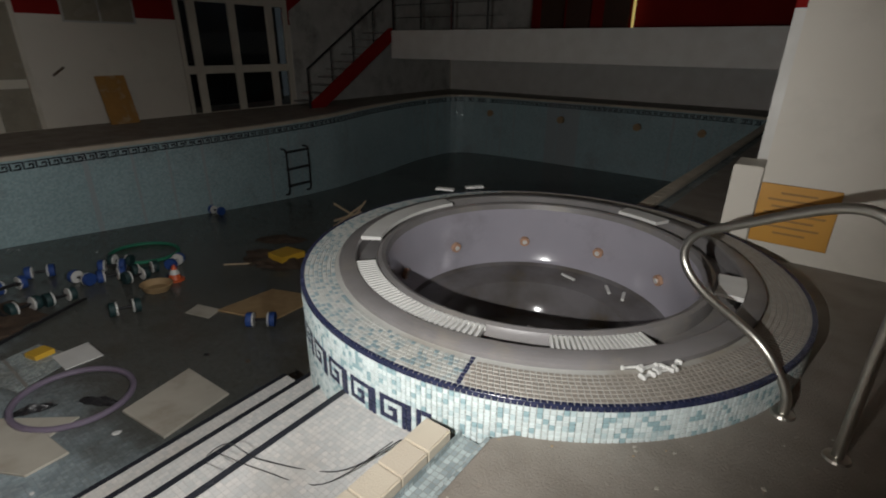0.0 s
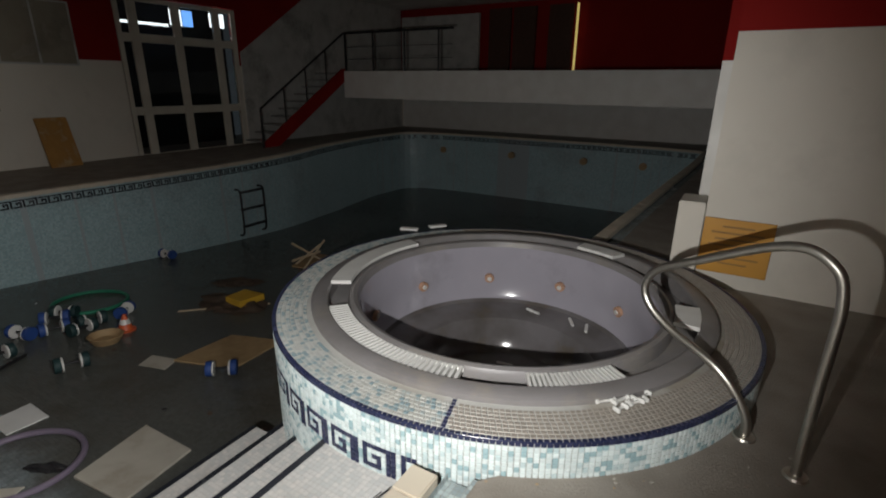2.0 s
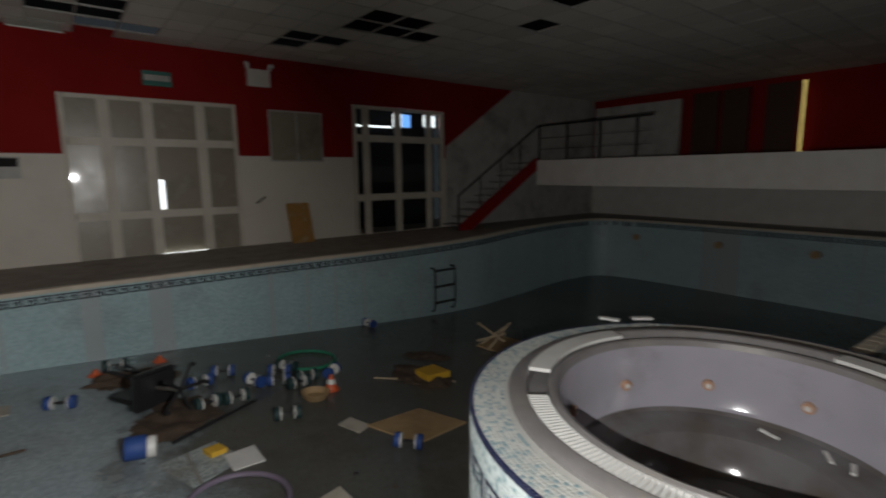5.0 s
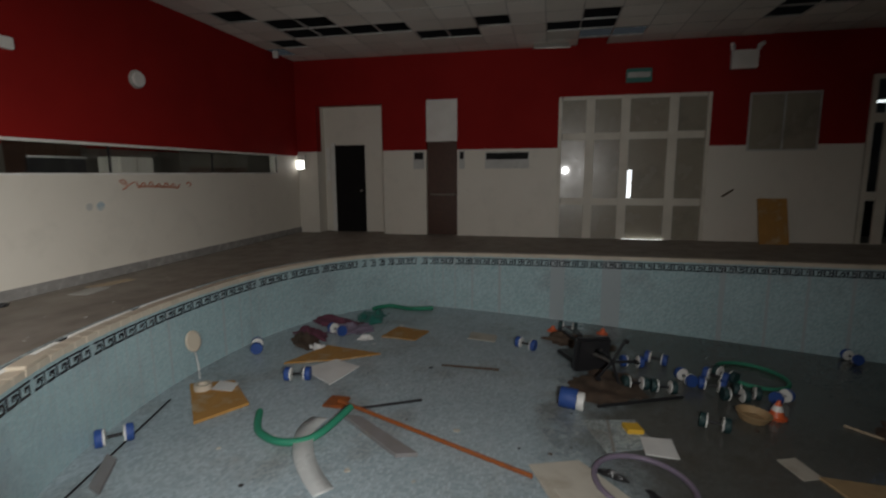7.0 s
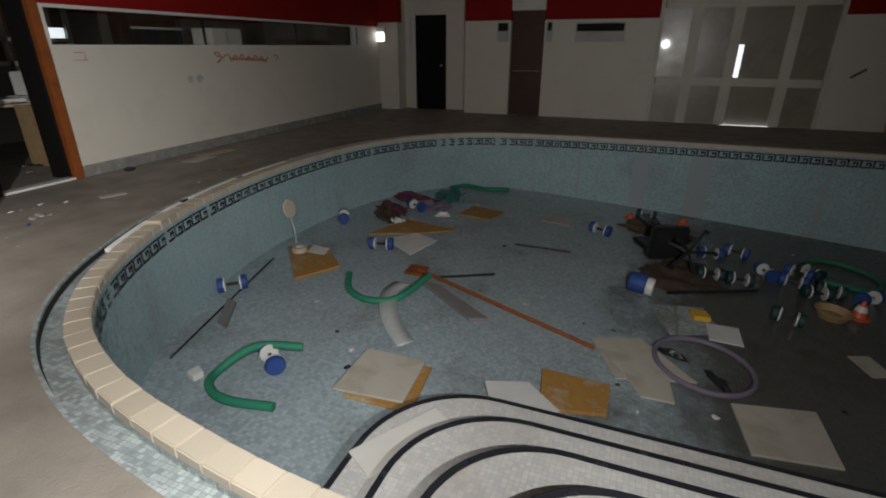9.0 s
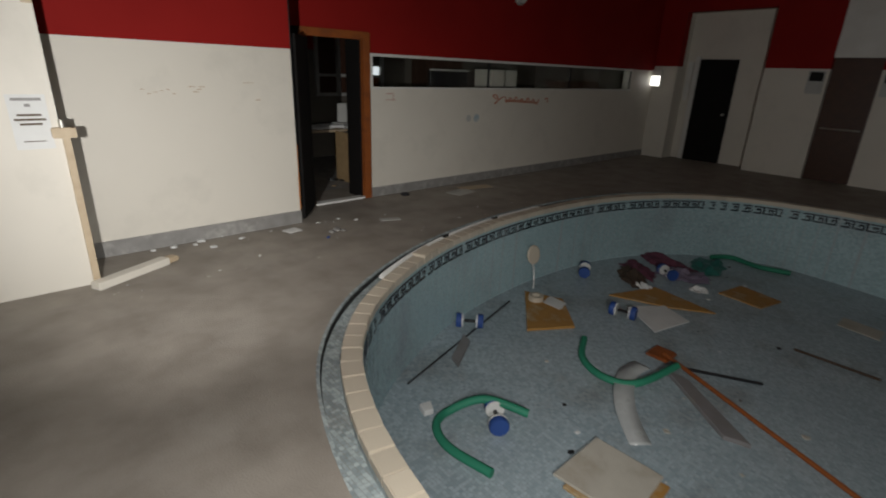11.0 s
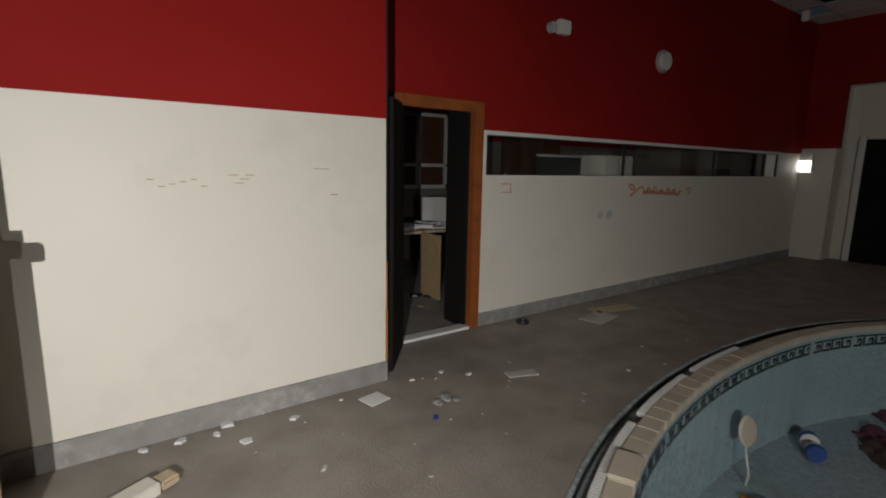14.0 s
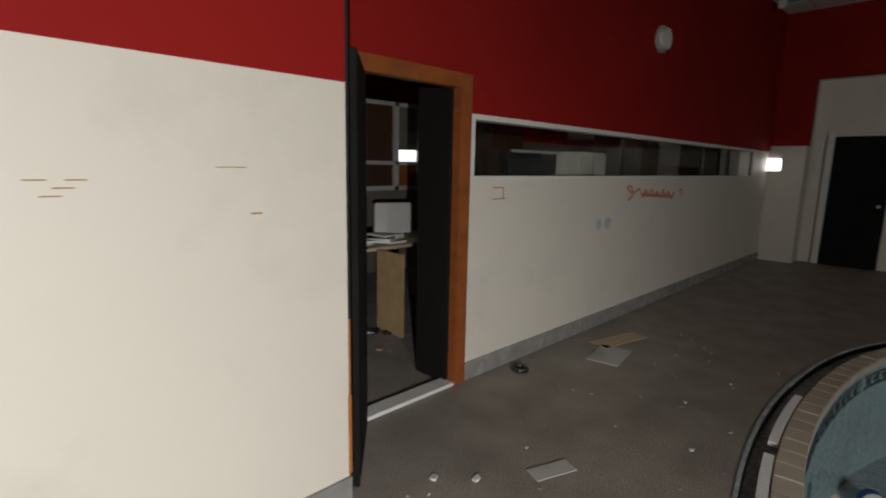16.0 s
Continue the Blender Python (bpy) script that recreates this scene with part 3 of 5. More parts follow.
def block(w, h, d=0.006, b=0.0022):
    """A tile: w along x, h along z, its face towards -y, with worn edges."""
    bm = bmesh.new()
    w, h = w / 2, h / 2
    back = [bm.verts.new(p) for p in ((-w, d, -h), (w, d, -h), (w, d, h), (-w, d, h))]
    mid = [bm.verts.new(p) for p in ((-w, b - d * 0.2, -h), (w, b - d * 0.2, -h), (w, b - d * 0.2, h), (-w, b - d * 0.2, h))]
    top = [bm.verts.new(p) for p in ((-w + b, -d * 0.3, -h + b), (w - b, -d * 0.3, -h + b), (w - b, -d * 0.3, h - b), (-w + b, -d * 0.3, h - b))]
    for i in range(4):
        j = (i + 1) % 4
        bm.faces.new((back[i], back[j], mid[j], mid[i]))
        bm.faces.new((mid[i], mid[j], top[j], top[i]))
    bm.faces.new(top)
    return bm


def tile_mesh(name, mat):
    me = bpy.data.meshes.new(name)
    b = block(TS - 0.0035, TS - 0.0035)
    bmesh.ops.recalc_face_normals(b, faces=b.faces[:])
    b.to_mesh(me)
    b.free()
    me.materials.append(mat)
    return me


def merged(name, places, mat, parent, label):
    """Many alike tiles joined into one mesh."""
    b = block(TS - 0.0035, TS - 0.0035)
    b.verts.index_update()
    vs = np.array([v.co[:] for v in b.verts])
    fs = [[v.index for v in f.verts] for f in b.faces]
    b.free()
    verts, faces = [], []
    for m in places:
        mm = np.array(m)
        o = len(verts)
        verts += (vs @ mm[:3, :3].T + mm[:3, 3]).tolist()
        faces += [[i + o for i in f] for f in fs]
    me = bpy.data.meshes.new(name)
    me.from_pydata(verts, [], faces)
    me.materials.append(mat)
    ob = new(name, me)
    ob.parent = parent
    ob["label"], ob["kind"] = label, "stuff"
    return ob


def on_side(r, a, z):
    """Pose on the upright face of the spa, facing outwards."""
    return pose(r * math.cos(a), r * math.sin(a), z, 0, 0, math.degrees(a) + 90)


def on_top(r, a):
    return pose(r * math.cos(a), r * math.sin(a), SPA_TOP - 0.004, 0, 0, math.degrees(a) + 90) @ pose(0, 0, 0, -90, 0, 0)


n_side = int(2 * math.pi * SPA_R / TS)
aqua, navy, near = [], [], []
KEYROWS = ("11111101", "10000101", "10110101", "10100101", "10111101", "10000001")
for i in range(n_side):
    a = 2 * math.pi * i / n_side
    deg = math.degrees(a)
    for j in range(38 if 110 < deg < 268 else 14):
        z = SPA_TOP - TS * (j + 0.5) - 0.002
        m = on_side(SPA_R, a, z)
        keyed = 7 <= j <= 12 and 150 < deg < 280 and KEYROWS[j - 7][-(i % 8) - 1] == "1"
        if j < 1 or keyed:
            navy.append(m)
        elif 270 < deg < 292 and j < 12 and len(near) < 290:
            near.append(m)
        else:
            aqua.append(m)
top_aqua, top_navy, top_taupe = [], [], []
for k, r in enumerate([SPA_R - TS * (q + 0.5) for q in range(8)]):
    n = int(2 * math.pi * r / TS)
    for i in range(n):
        a = 2 * math.pi * i / n
        deg = math.degrees(a) % 360
        m = on_top(r, a)
        if k == 0:
            top_navy.append(m)
        elif abs(deg - 284.0) < math.degrees(0.5 * TS / r) * 1.02:
            continue
        elif 130 < deg < 284:
            top_aqua.append(m)
        else:
            top_taupe.append(m)

top_navy += [on_top(SPA_R - TS * (q + 0.5), radians(284.0)) for q in range(1, 9)]

# ---- coping stones ----
def coping():
    ps = even(offset(rim, OUT * CW / 2), 0.152)
    me = bpy.data.meshes.new("coping_stone")
    b = boxes((-0.0752, -CW / 2, -0.04, 0.0752, CW / 2 - 0.002, 0.026), bevel=0.006)
    b.to_mesh(me)
    b.free()
    me.materials.append(COPING)
    top = structure(new("pool_coping"), "row of worn cream coping stones round the pool", "coping")
    for p, d in ps:
        if (p.xy - SPA).length < SPA_R + 0.05:
            continue
        ob = new("coping_stone", me)
        ob.parent = top
        ob.matrix_basis = pose(p.x, p.y, random.uniform(-0.002, 0.002), 0, 0, math.degrees(math.atan2(d.y, d.x)) + random.uniform(-0.5, 0.5))


# ---- entry steps ----
def step_outline(xe, ys, r, x0=0.40, y1=2.3):
    pts = [(x0, y1), (xe, y1)]
    for i in range(13):
        a = math.pi + (math.pi / 2) * i / 12
        pts.append((xe + r + r * math.cos(a), ys + r + r * math.sin(a)))
    pts.append((x0, ys))
    return [Vector((x, y, 0)) for x, y in pts]


steps = structure(new("pool_steps"), "white mosaic entry steps with dark nosing lines", "steps")
for k, (xe, ys, z) in enumerate(((-0.18, 0.32, -0.15), (-0.50, 0.0, -0.33), (-0.84, -0.30, -0.51), (-1.18, -0.62, -0.69))):
    ol = step_outline(xe, ys, 0.5 + 0.06 * k)
    bm = bmesh.new()
    f = bm.faces.new([bm.verts.new((p.x, p.y, z)) for p in ol])
    ex = bmesh.ops.extrude_face_region(bm, geom=[f])
    for v in [g for g in ex["geom"] if isinstance(g, bmesh.types.BMVert)]:
        v.co.z = -1.3
    part("step", bm, STEPWHITE, steps)
    inner = step_outline(xe + 0.035, ys + 0.035, 0.47 + 0.06 * k)
    edge, edge_in = ol[1:], inner[1:]
    bm = strip([p + Vector((0, 0, z + 0.003)) for p in edge], [p + Vector((0, 0, z + 0.003)) for p in edge_in])
    strip([p + Vector((-0.002, -0.002, z + 0.003)) for p in edge], [p + Vector((-0.002, -0.002, z - 0.03)) for p in edge], bm)
    part("nosing", bm, BLACKTILE, steps, "dark mosaic nosing line")

board = thing("white_board", "white panel lying across the pool steps", "board", pose(-0.62, -0.36, -0.685, 0, 0, 58))
part("sheet", boxes((-0.12, -0.3, 0, 0.12, 0.3, 0.012), bevel=0.003), WHITE, board)

# ---- grab rail of the spa ----
def grab_rail(m):
    t = thing("grab_rail", "bent stainless steel grab rail beside the spa", "handrail", m)
    line = smooth_line([(0, 0, 0), (-0.02, 0.01, 0.12), (-0.16, 0.06, 0.28), (-0.43, 0.21, 0.38), (-0.55, 0.27, 0.5), (-0.52, 0.25, 0.64), (-0.34, 0.16, 0.76), (-0.02, -0.01, 0.94), (0.13, -0.09, 0.92), (0.19, -0.12, 0.78), (0.19, -0.14, 0.4), (0.19, -0.17, 0.0)], 8)
    part("tube", tube(line, 0.021, 14), STEEL, t, "", True)
    for x, y in ((0, 0), (0.19, -0.17)):
        part("flange", lathe([(0.0, 0.012), (0.045, 0.01), (0.05, 0.0)], 20, centre=(x, y)), STEEL, t)
    return t


grab_rail(pose(1.62, 2.9, 0))

# ---- doors, windows and fittings ----
door = structure(new("door_1"), "open doorway in an orange stained wooden frame", "door")
part("jamb", boxes((DX0 - 0.1, SY + 0.03, 0, DX0, SY - 0.05, DH + 0.09), bevel=0.006), ORANGEWOOD, door)
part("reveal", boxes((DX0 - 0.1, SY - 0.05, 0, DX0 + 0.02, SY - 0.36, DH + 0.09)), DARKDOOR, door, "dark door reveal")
part("jamb", boxes((DX1, SY + 0.03, 0, DX1 + 0.09, SY - 0.22, DH + 0.09), bevel=0.006), ORANGEWOOD, door)
part("head", boxes((DX0, SY + 0.03, DH, DX1, SY - 0.05, DH + 0.09), bevel=0.006), ORANGEWOOD, door)
part("threshold", boxes((DX0, SY + 0.02, 0, DX1, SY - 0.1, 0.025), bevel=0.004), PLASTIC, door, "white metal threshold strip")
# leaf colour carries the shade of a face the torch only grazes
leaf = part("door_leaf", boxes((0.06, 0, 0.03, 0.64, 0.028, DH - 0.02), bevel=0.004, m=pose(DX1 + 0.005, SY + 0.01, 0, 0, 0, 51)), DARKDOOR, door, "door leaf folded open against the wall end, blackened for shade")
part("kick_board", boxes((0.44, -0.006, 0.01, 0.64, -0.001, 0.16), bevel=0.002, m=pose(DX1 + 0.005, SY + 0.01, 0, 0, 0, 51)), BLACKP, leaf)
part("corner_bead", boxes((FX - 0.012, SF - 0.01, 0.15, FX + 0.004, SF + 0.005, 0.52), (FX - 0.01, SF - 0.01, 0.52, FX - 0.002, SF + 0.003, 0.86), bevel=0.002), RAWBEAD, door, "bare orange wood at the chipped wall corner")

band = structure(new("window_1"), "long narrow window band in a white frame", "window")
part("window_frame", boxes((-8.9, SY + 0.02, 1.80, DX0 - 0.1, SY - 0.1, 1.835), (-8.9, SY + 0.02, 1.41, DX0 - 0.1, SY - 0.1, 1.435), (DX0 - 0.145, SY + 0.02, 1.435, DX0 - 0.1, SY - 0.1, 1.80), bevel=0.003), WHITE, band)
for i in range(3):
    x0 = -8.9 + i * (6.44 / 3)
    pane = part("pane", boxes((x0 + 0.012, SY - 0.03, 1.435, x0 + 2.13, SY - 0.036, 1.80)), GLASS, band)
    pane.visible_shadow = False
    part("mullion", boxes((x0 - 0.012, SY - 0.02, 1.435, x0 + 0.012, SY - 0.05, 1.80)), BLACKMETAL, band)

d2 = structure(new("door_2"), "closed dark door in a cream recess", "door")
part("leaf", boxes((WX - 0.34, -4.28, 0, WX - 0.4, -3.57, 2.05), bevel=0.006), DARKDOOR, d2)
part("jamb", boxes((WX - 0.32, -4.37, 0, WX - 0.4, -4.28, 2.1), bevel=0.004), WHITE, d2)
part("handle", boxes((WX - 0.29, -3.67, 1.0, WX - 0.34, -3.63, 1.04)), STEEL, d2)
d3 = structure(new("door_3"), "closed brown fire door with a push bar", "door")
part("leaf", boxes((WX - 0.1, -2.02, 0.01, WX - 0.15, -1.34, 2.08), bevel=0.005), BROWNWOOD, d3)
part("push_bar", tube([(WX - 0.05, -1.95, 0.95), (WX - 0.05, -1.4, 0.95)], 0.018), STEEL, d3, "steel push bar")
slit = structure(new("window_2"), "narrow glass slit beside the recess door, torch reflection painted white", "window")
# white paint here imitates the torch reflected in a sliver of glass
part("pane", boxes((WX - 0.37, -4.52, 1.25, WX - 0.395, -4.42, 2.0)), WHITE, slit, "white pane painted as the torch's reflection")
part("pane", boxes((WX - 0.36, -4.5, 0.0, WX - 0.39, -4.36, 0.05)), WHITE, slit, "pale sill")


def bars(rows, plane, mat, name, parent, label=""):
    """Bars of a frame on the end wall: rows of y0, z0, y1, z1."""
    for y0, z0, y1, z1 in rows:
        part(name, boxes((plane, y0, z0, plane - 0.07, y1, z1), bevel=0.006), mat, parent, label)


glz = structure(new("window_3"), "wide glazed door screen with whitened panes", "window")
ys, zs = (0.74, 1.36, 2.02, 2.9, 3.56), (0.0, 0.82, 2.12, 2.9)
for i, y in enumerate(ys):
    w = 0.07 if i in (0, 4) else 0.085
    bars([(y - w if i else y, 0.0, y + w if i < 4 else y, 2.9)], WX + 0.012, FRAMEPAINT, "mullion", glz)
for i, z in enumerate(zs):
    for a, b in zip(ys, ys[1:]):
        bars([(a + 0.085, max(0, z - 0.07), b - 0.085, min(2.9, z + 0.07))], WX + 0.008, FRAMEPAINT, "transom", glz)
for a, b in zip(ys, ys[1:]):
    for c, d in zip(zs, zs[1:]):
        part("pane", boxes((WX - 0.035, a + 0.05, c + 0.05, WX - 0.045, b - 0.05, d - 0.05)), CREAMPANEL, glz)
part("gap", boxes((WX - 0.026, 2.1, 0.9, WX - 0.032, 2.19, 1.45)), DAY, glz, "strip of daylight between panes")
part("gap", boxes((WX - 0.026, 2.05, 0.02, WX + 0.02, 2.84, 0.07)), DAY, glz, "strip of daylight under the door")

glz2 = structure(new("window_4"), "tall white framed glass doors, dark behind", "window")
ys2, zs2 = (6.16, 6.5, 7.4, 8.35, 8.83), (0.0, 0.95, 2.35, 3.1)
for i, y in enumerate(ys2):
    bars([(y - 0.085 if i else y, 0.0, y + 0.085 if i < 4 else y + 0.02, 3.1)], WX + 0.012, FRAMEPAINT, "mullion", glz2)
for z in zs2:
    for a, b in zip(ys2, ys2[1:]):
        bars([(a + 0.085, max(0, z - 0.08), b - 0.085, min(3.1, z + 0.08))], WX + 0.008, FRAMEPAINT, "transom", glz2)
for a, b in zip(ys2, ys2[1:]):
    for c, d in zip(zs2, zs2[1:]):
        part("pane", boxes((WX - 0.035, a + 0.05, c + 0.05, WX - 0.041, b - 0.05, d - 0.05)), GLASS, glz2)
# black sheet gives the unlit hall behind the glass
structure(link("backdrop", boxes((WX - 1.2, 5.6, 0, WX - 1.25, 9.4, 3.6)), DARK), "black sheet standing in for the unlit hall behind the glass doors", "backdrop")
sky = structure(new("window_5"), "strip of daylight high behind the glass doors", "window")
part("pane", boxes((WX - 0.3, 7.45, 2.68, WX - 0.31, 7.72, 3.0)), DAY, sky)
part("pane", boxes((WX - 0.3, 7.74, 2.68, WX - 0.31, 7.98, 3.0)), DAYBLUE, sky)
part("pane", boxes((WX - 0.3, 8.4, 2.72, WX - 0.31, 8.78, 3.02)), DAY, sky)
part("pane", boxes((WX - 0.3, 6.2, 2.64, WX - 0.31, 7.4, 2.69)), DAY, sky)
# added black sheet closes off the space behind the opaque panes
structure(link("wall_blind", boxes((WX - 0.23, 0.5, 0, WX - 0.3, 3.8, 3.2)), DARK), "black sheet added behind the glazed screen in place of unlit space", "wall")

pn = thing("window_board", "pale boarded window panel on the red wall", "board", pose(WX, 4.2, 1.79))
part("frame", boxes((0.002, 0, 0, 0.03, 1.18, 0.03), (0.002, 0, 1.03, 0.03, 1.18, 1.06), (0.002, 0, 0.03, 0.03, 0.03, 1.03), (0.002, 1.15, 0.03, 0.03, 1.18, 1.03), (0.002, 0.575, 0.03, 0.03, 0.605, 1.03)), GREYWHITE, pn)
part("panel", boxes((0.002, 0.03, 0.03, 0.018, 0.575, 1.03)), CREAMPANEL, pn)
part("panel", boxes((0.002, 0.605, 0.03, 0.018, 1.15, 1.03)), CREAMPANEL, pn)
for y0, y1, z0, z1, nm in ((-0.74, 0.17, 1.5, 1.84, "vent_window"), (-2.3, -2.06, 1.5, 1.87, "hatch"), (-1.3, -1.18, 1.5, 1.87, "hatch")):
    t = thing(nm, "small dark hatch with a grey frame set in the cream wall", "hatch", pose(WX, y0, z0))
    w, h = y1 - y0, z1 - z0
    part("frame", boxes((0.002, 0, 0, 0.02, w, 0.02), (0.002, 0, h - 0.02, 0.02, w, h), (0.002, 0, 0.02, 0.02, 0.02, h - 0.02), (0.002, w - 0.02, 0.02, 0.02, w, h - 0.02)), GREYWHITE, t)
    part("pane", boxes((0.002, 0.02, h * 0.55, 0.01, w - 0.02, h - 0.02)), DARK, t)
    part("panel", boxes((0.002, 0.02, 0.02, 0.012, w - 0.02, h * 0.55)), GREYWHITE, t)
ex = thing("exit_sign", "green and white exit sign on the red wall", "sign", pose(WX, 1.99, 3.12))
part("box", boxes((0.002, 0, 0, 0.04, 0.47, 0.26), bevel=0.006), TEALP, ex)
part("face", boxes((0.041, 0.03, 0.09, 0.044, 0.44, 0.19)), GREYWHITE, ex, "pale arrow panel")
em = thing("emergency_light", "twin spot emergency light box on the red wall", "lamp", pose(WX, 3.76, 3.28))
part("box", boxes((0.002, 0.05, 0, 0.1, 0.5, 0.33), bevel=0.012), WHITE, em)
for y in (0.06, 0.5):
    part("spot", tube([(0.06, y, 0.33), (0.08, y, 0.4), (0.16, y + (0.04 if y > 0.3 else -0.04), 0.41)], 0.04, 12), PLASTIC, em)
wl = thing("wall_lamp", "lit white twin lamp unit on the cream wall", "lamp", pose(WX, -5.2, 1.5))
part("box", boxes((0.002, 0, 0, 0.07, 0.36, 0.33), bevel=0.01), WHITE, wl)
part("diffuser", boxes((0.071, 0.02, 0.02, 0.08, 0.17, 0.2)), LAMPWHITE, wl, "lit diffuser")
part("diffuser", boxes((0.071, 0.19, 0.02, 0.08, 0.34, 0.2)), LAMPWHITE, wl, "lit diffuser")
ob_ = thing("foam_board", "orange foam board leaning on the cream wall", "board", pose(WX + 0.35, 4.45, 0, 0, -18, 0))
part("sheet", boxes((-0.02, 0, 0, 0.02, 0.5, 0.95), bevel=0.01), CARDTAN, ob_)
al = thing("alarm_box", "white and blue alarm box on the red wall", "alarm", pose(-3.44, SY, 2.79))
part("box", boxes((0, 0.002, 0, 0.16, 0.07, 0.13), bevel=0.01), WHITE, al)
part("bell", tube([(0.24, 0.01, 0.04), (0.24, 0.06, 0.04)], 0.05, 16), BLUEINK, al, "blue sounder")
cl = thing("wall_light", "round white bulkhead light on the red wall", "lamp", pose(-5.16, SY, 2.78))
part("base", tube([(0, 0.002, 0), (0, 0.03, 0)], 0.13, 24), GREYWHITE, cl)
part("dome", tube([(0, 0.03, 0), (0, 0.07, 0), (0, 0.075, 0)], 0.1, 24), PLASTIC, cl)
cs = thing("ceiling_camera", "small white sensor in the ceiling corner", "sensor", pose(WX + 1.0, SY + 0.15, CZ - 0.16))
part("body", boxes((-0.05, -0.05, 0, 0.05, 0.05, 0.155), bevel=0.015), WHITE, cs)

# sign beside the spa
sg = thing("warning_sign", "yellow warning sign with faded lettering", "sign", pose(1.222, 4.898, 0.12))
part("board", boxes((0, -0.006, 0, 0.49, 0, 0.45), bevel=0.003), SIGNY, sg)
for k in range(7):
    w = (0.22, 0.36, 0.3, 0.38, 0.26, 0.34, 0.2)[k]
    part("text_line", boxes((0.245 - w / 2, -0.009, 0.38 - 0.05 * k, 0.245 + w / 2, -0.0065, 0.395 - 0.05 * k)), FADEDINK, sg)

# notice on the partition
nt_ = thing("paper_notice", "printed white paper notice in a clear sleeve on the wall", "notice", pose(0.975, -4.156, 1.05))
part("sheet", boxes((0, 0, 0, 0.21, 0.003, 0.36)), PAPER, nt_)
for k, (w, h, z) in enumerate(((0.16, 0.018, 0.32), (0.03, 0.02, 0.28), (0.13, 0.014, 0.22), (0.17, 0.014, 0.19), (0.12, 0.014, 0.16), (0.12, 0.006, 0.05))):
    part("text_line", boxes((0.105 - w / 2, 0.0035, z, 0.105 + w / 2, 0.005, z + h)), INK if k not in (0, 1) else SKIRT, nt_)
st = thing("timber_stake", "narrow timber batten standing along the partition edge", "batten", pose(0.885, -4.15, 0))
part("batten", boxes((0, -0.02, 0, 0.045, 0.03, 1.16), bevel=0.004), PALEWOOD, st)
part("cap", boxes((-0.04, -0.03, 1.12, 0.1, 0.045, 1.19), bevel=0.006), PALEWOOD, st)
part("pipe_end", tube([(0.03, 0, 1.19), (0.03, 0, 1.24)], 0.02), STEEL, st, "steel pipe end")
pl = thing("plaster_strip", "cream painted board strip lying on the floor", "board", pose(0.94, -4.02, 0.0, 0, 0, 207))
part("strip", boxes((0, -0.05, 0, 0.62, 0.05, 0.06), bevel=0.006), CREAM, pl)
part("broken_end", boxes((0.62, -0.05, 0.005, 0.72, 0.045, 0.05), bevel=0.012), PALEWOOD, pl)
sw = thing("socket_plate", "small beige switch plate on the partition", "switch", pose(0.93, -4.158, 1.97))
part("plate", boxes((0, 0, 0, 0.06, 0.01, 0.06), bevel=0.003), PALEWOOD, sw)

# marks on the walls
def scrawl(name, label, x, z, y, rows, mat):
    t = thing(name, label, "graffiti", pose(x, y, z))
    for dx, dz, w, h in rows:
        part("stroke", boxes((dx, 0.001, dz, dx + w, 0.003, dz + h)), mat, t)


rs = thing("wall_scrawl", "thick red marker scrawl along the cream wall", "graffiti", pose(-4.8, SY, 1.27))
loops = [(0.02, 0.0), (0.1, 0.05), (0.02, 0.06), (-0.02, -0.03), (0.06, -0.07)]
loops += [(-0.16 - 0.075 * k, 0.035 * (-1) ** k - 0.004 * k + 0.012 * math.sin(5 * k)) for k in range(13)]
part("stroke", tube(smooth_line([(x, 0.004, z) for x, z in loops], 5), 0.011, 6), REDINK, rs)
part("stroke", tube(smooth_line([(-0.2, 0.004, -0.03), (-0.6, 0.004, -0.045), (-1.02, 0.004, -0.07)], 5), 0.02, 6), REDINK, rs)
part("stroke", tube(smooth_line([(-1.22, 0.004, -0.02), (-1.27, 0.004, 0.01), (-1.32, 0.004, -0.03), (-1.27, 0.004, -0.06)], 5), 0.01, 6), REDINK, rs)
bsm = thing("wall_smear", "round blue and grey smears on the cream wall", "graffiti", pose(-4.36, SY, 0.99))
for x, r, m_ in ((0.0, 0.06, BLUEINK), (0.17, 0.05, GREYWHITE)):
    part("smear", tube([(x, 0.001, 0), (x, 0.003, 0)], r, 14), m_, bsm)
scrawl("wall_scrawl", "faint brown pen marks on the cream wall", 0.0, 1.38, SF, [(0.05 * k, 0.012 * ((k * 7) % 4), 0.03, 0.004) for k in range(6)] + [(-0.25 + 0.03 * k, 0.06 - 0.022 * (k % 3), 0.05, 0.004) for k in range(4)] + [(-0.75, -0.06, 0.04, 0.006), (-0.7, 0.1, 0.1, 0.003)], FADEDINK)

# ---- gallery and stairs at the far end ----
gal = structure(new("gallery"), "raised gallery with a white fascia over the deep end", "gallery")
part("slab", boxes((-8.3, 11.5, 1.7, 6, 15.6, 1.83)), GREYWHITE, gal)
part("fascia", boxes((-8.3, 11.4, 1.15, 6, 11.5, 1.84), bevel=0.006), WHITE, gal, "white painted fascia")
part("back_panel", boxes((-9.1, 15.3, 1.84, -6.2, 15.4, 3.6)), GREYWHITE, gal)
for x in (-5.9, -5.1, -4.0):
    part("door_panel", boxes((x, 15.4, 1.84, x + 0.7, 15.5, 3.7)), BROWNWOOD, gal)
part("door_panel", boxes((-3.2, 15.38, 1.9, -3.14, 15.4, 3.7)), WARMDAY, gal, "warm lit door gap")
rail = thing("gallery_railing", "black metal railing along the gallery", "railing", pose(0, 11.45, 1.84))
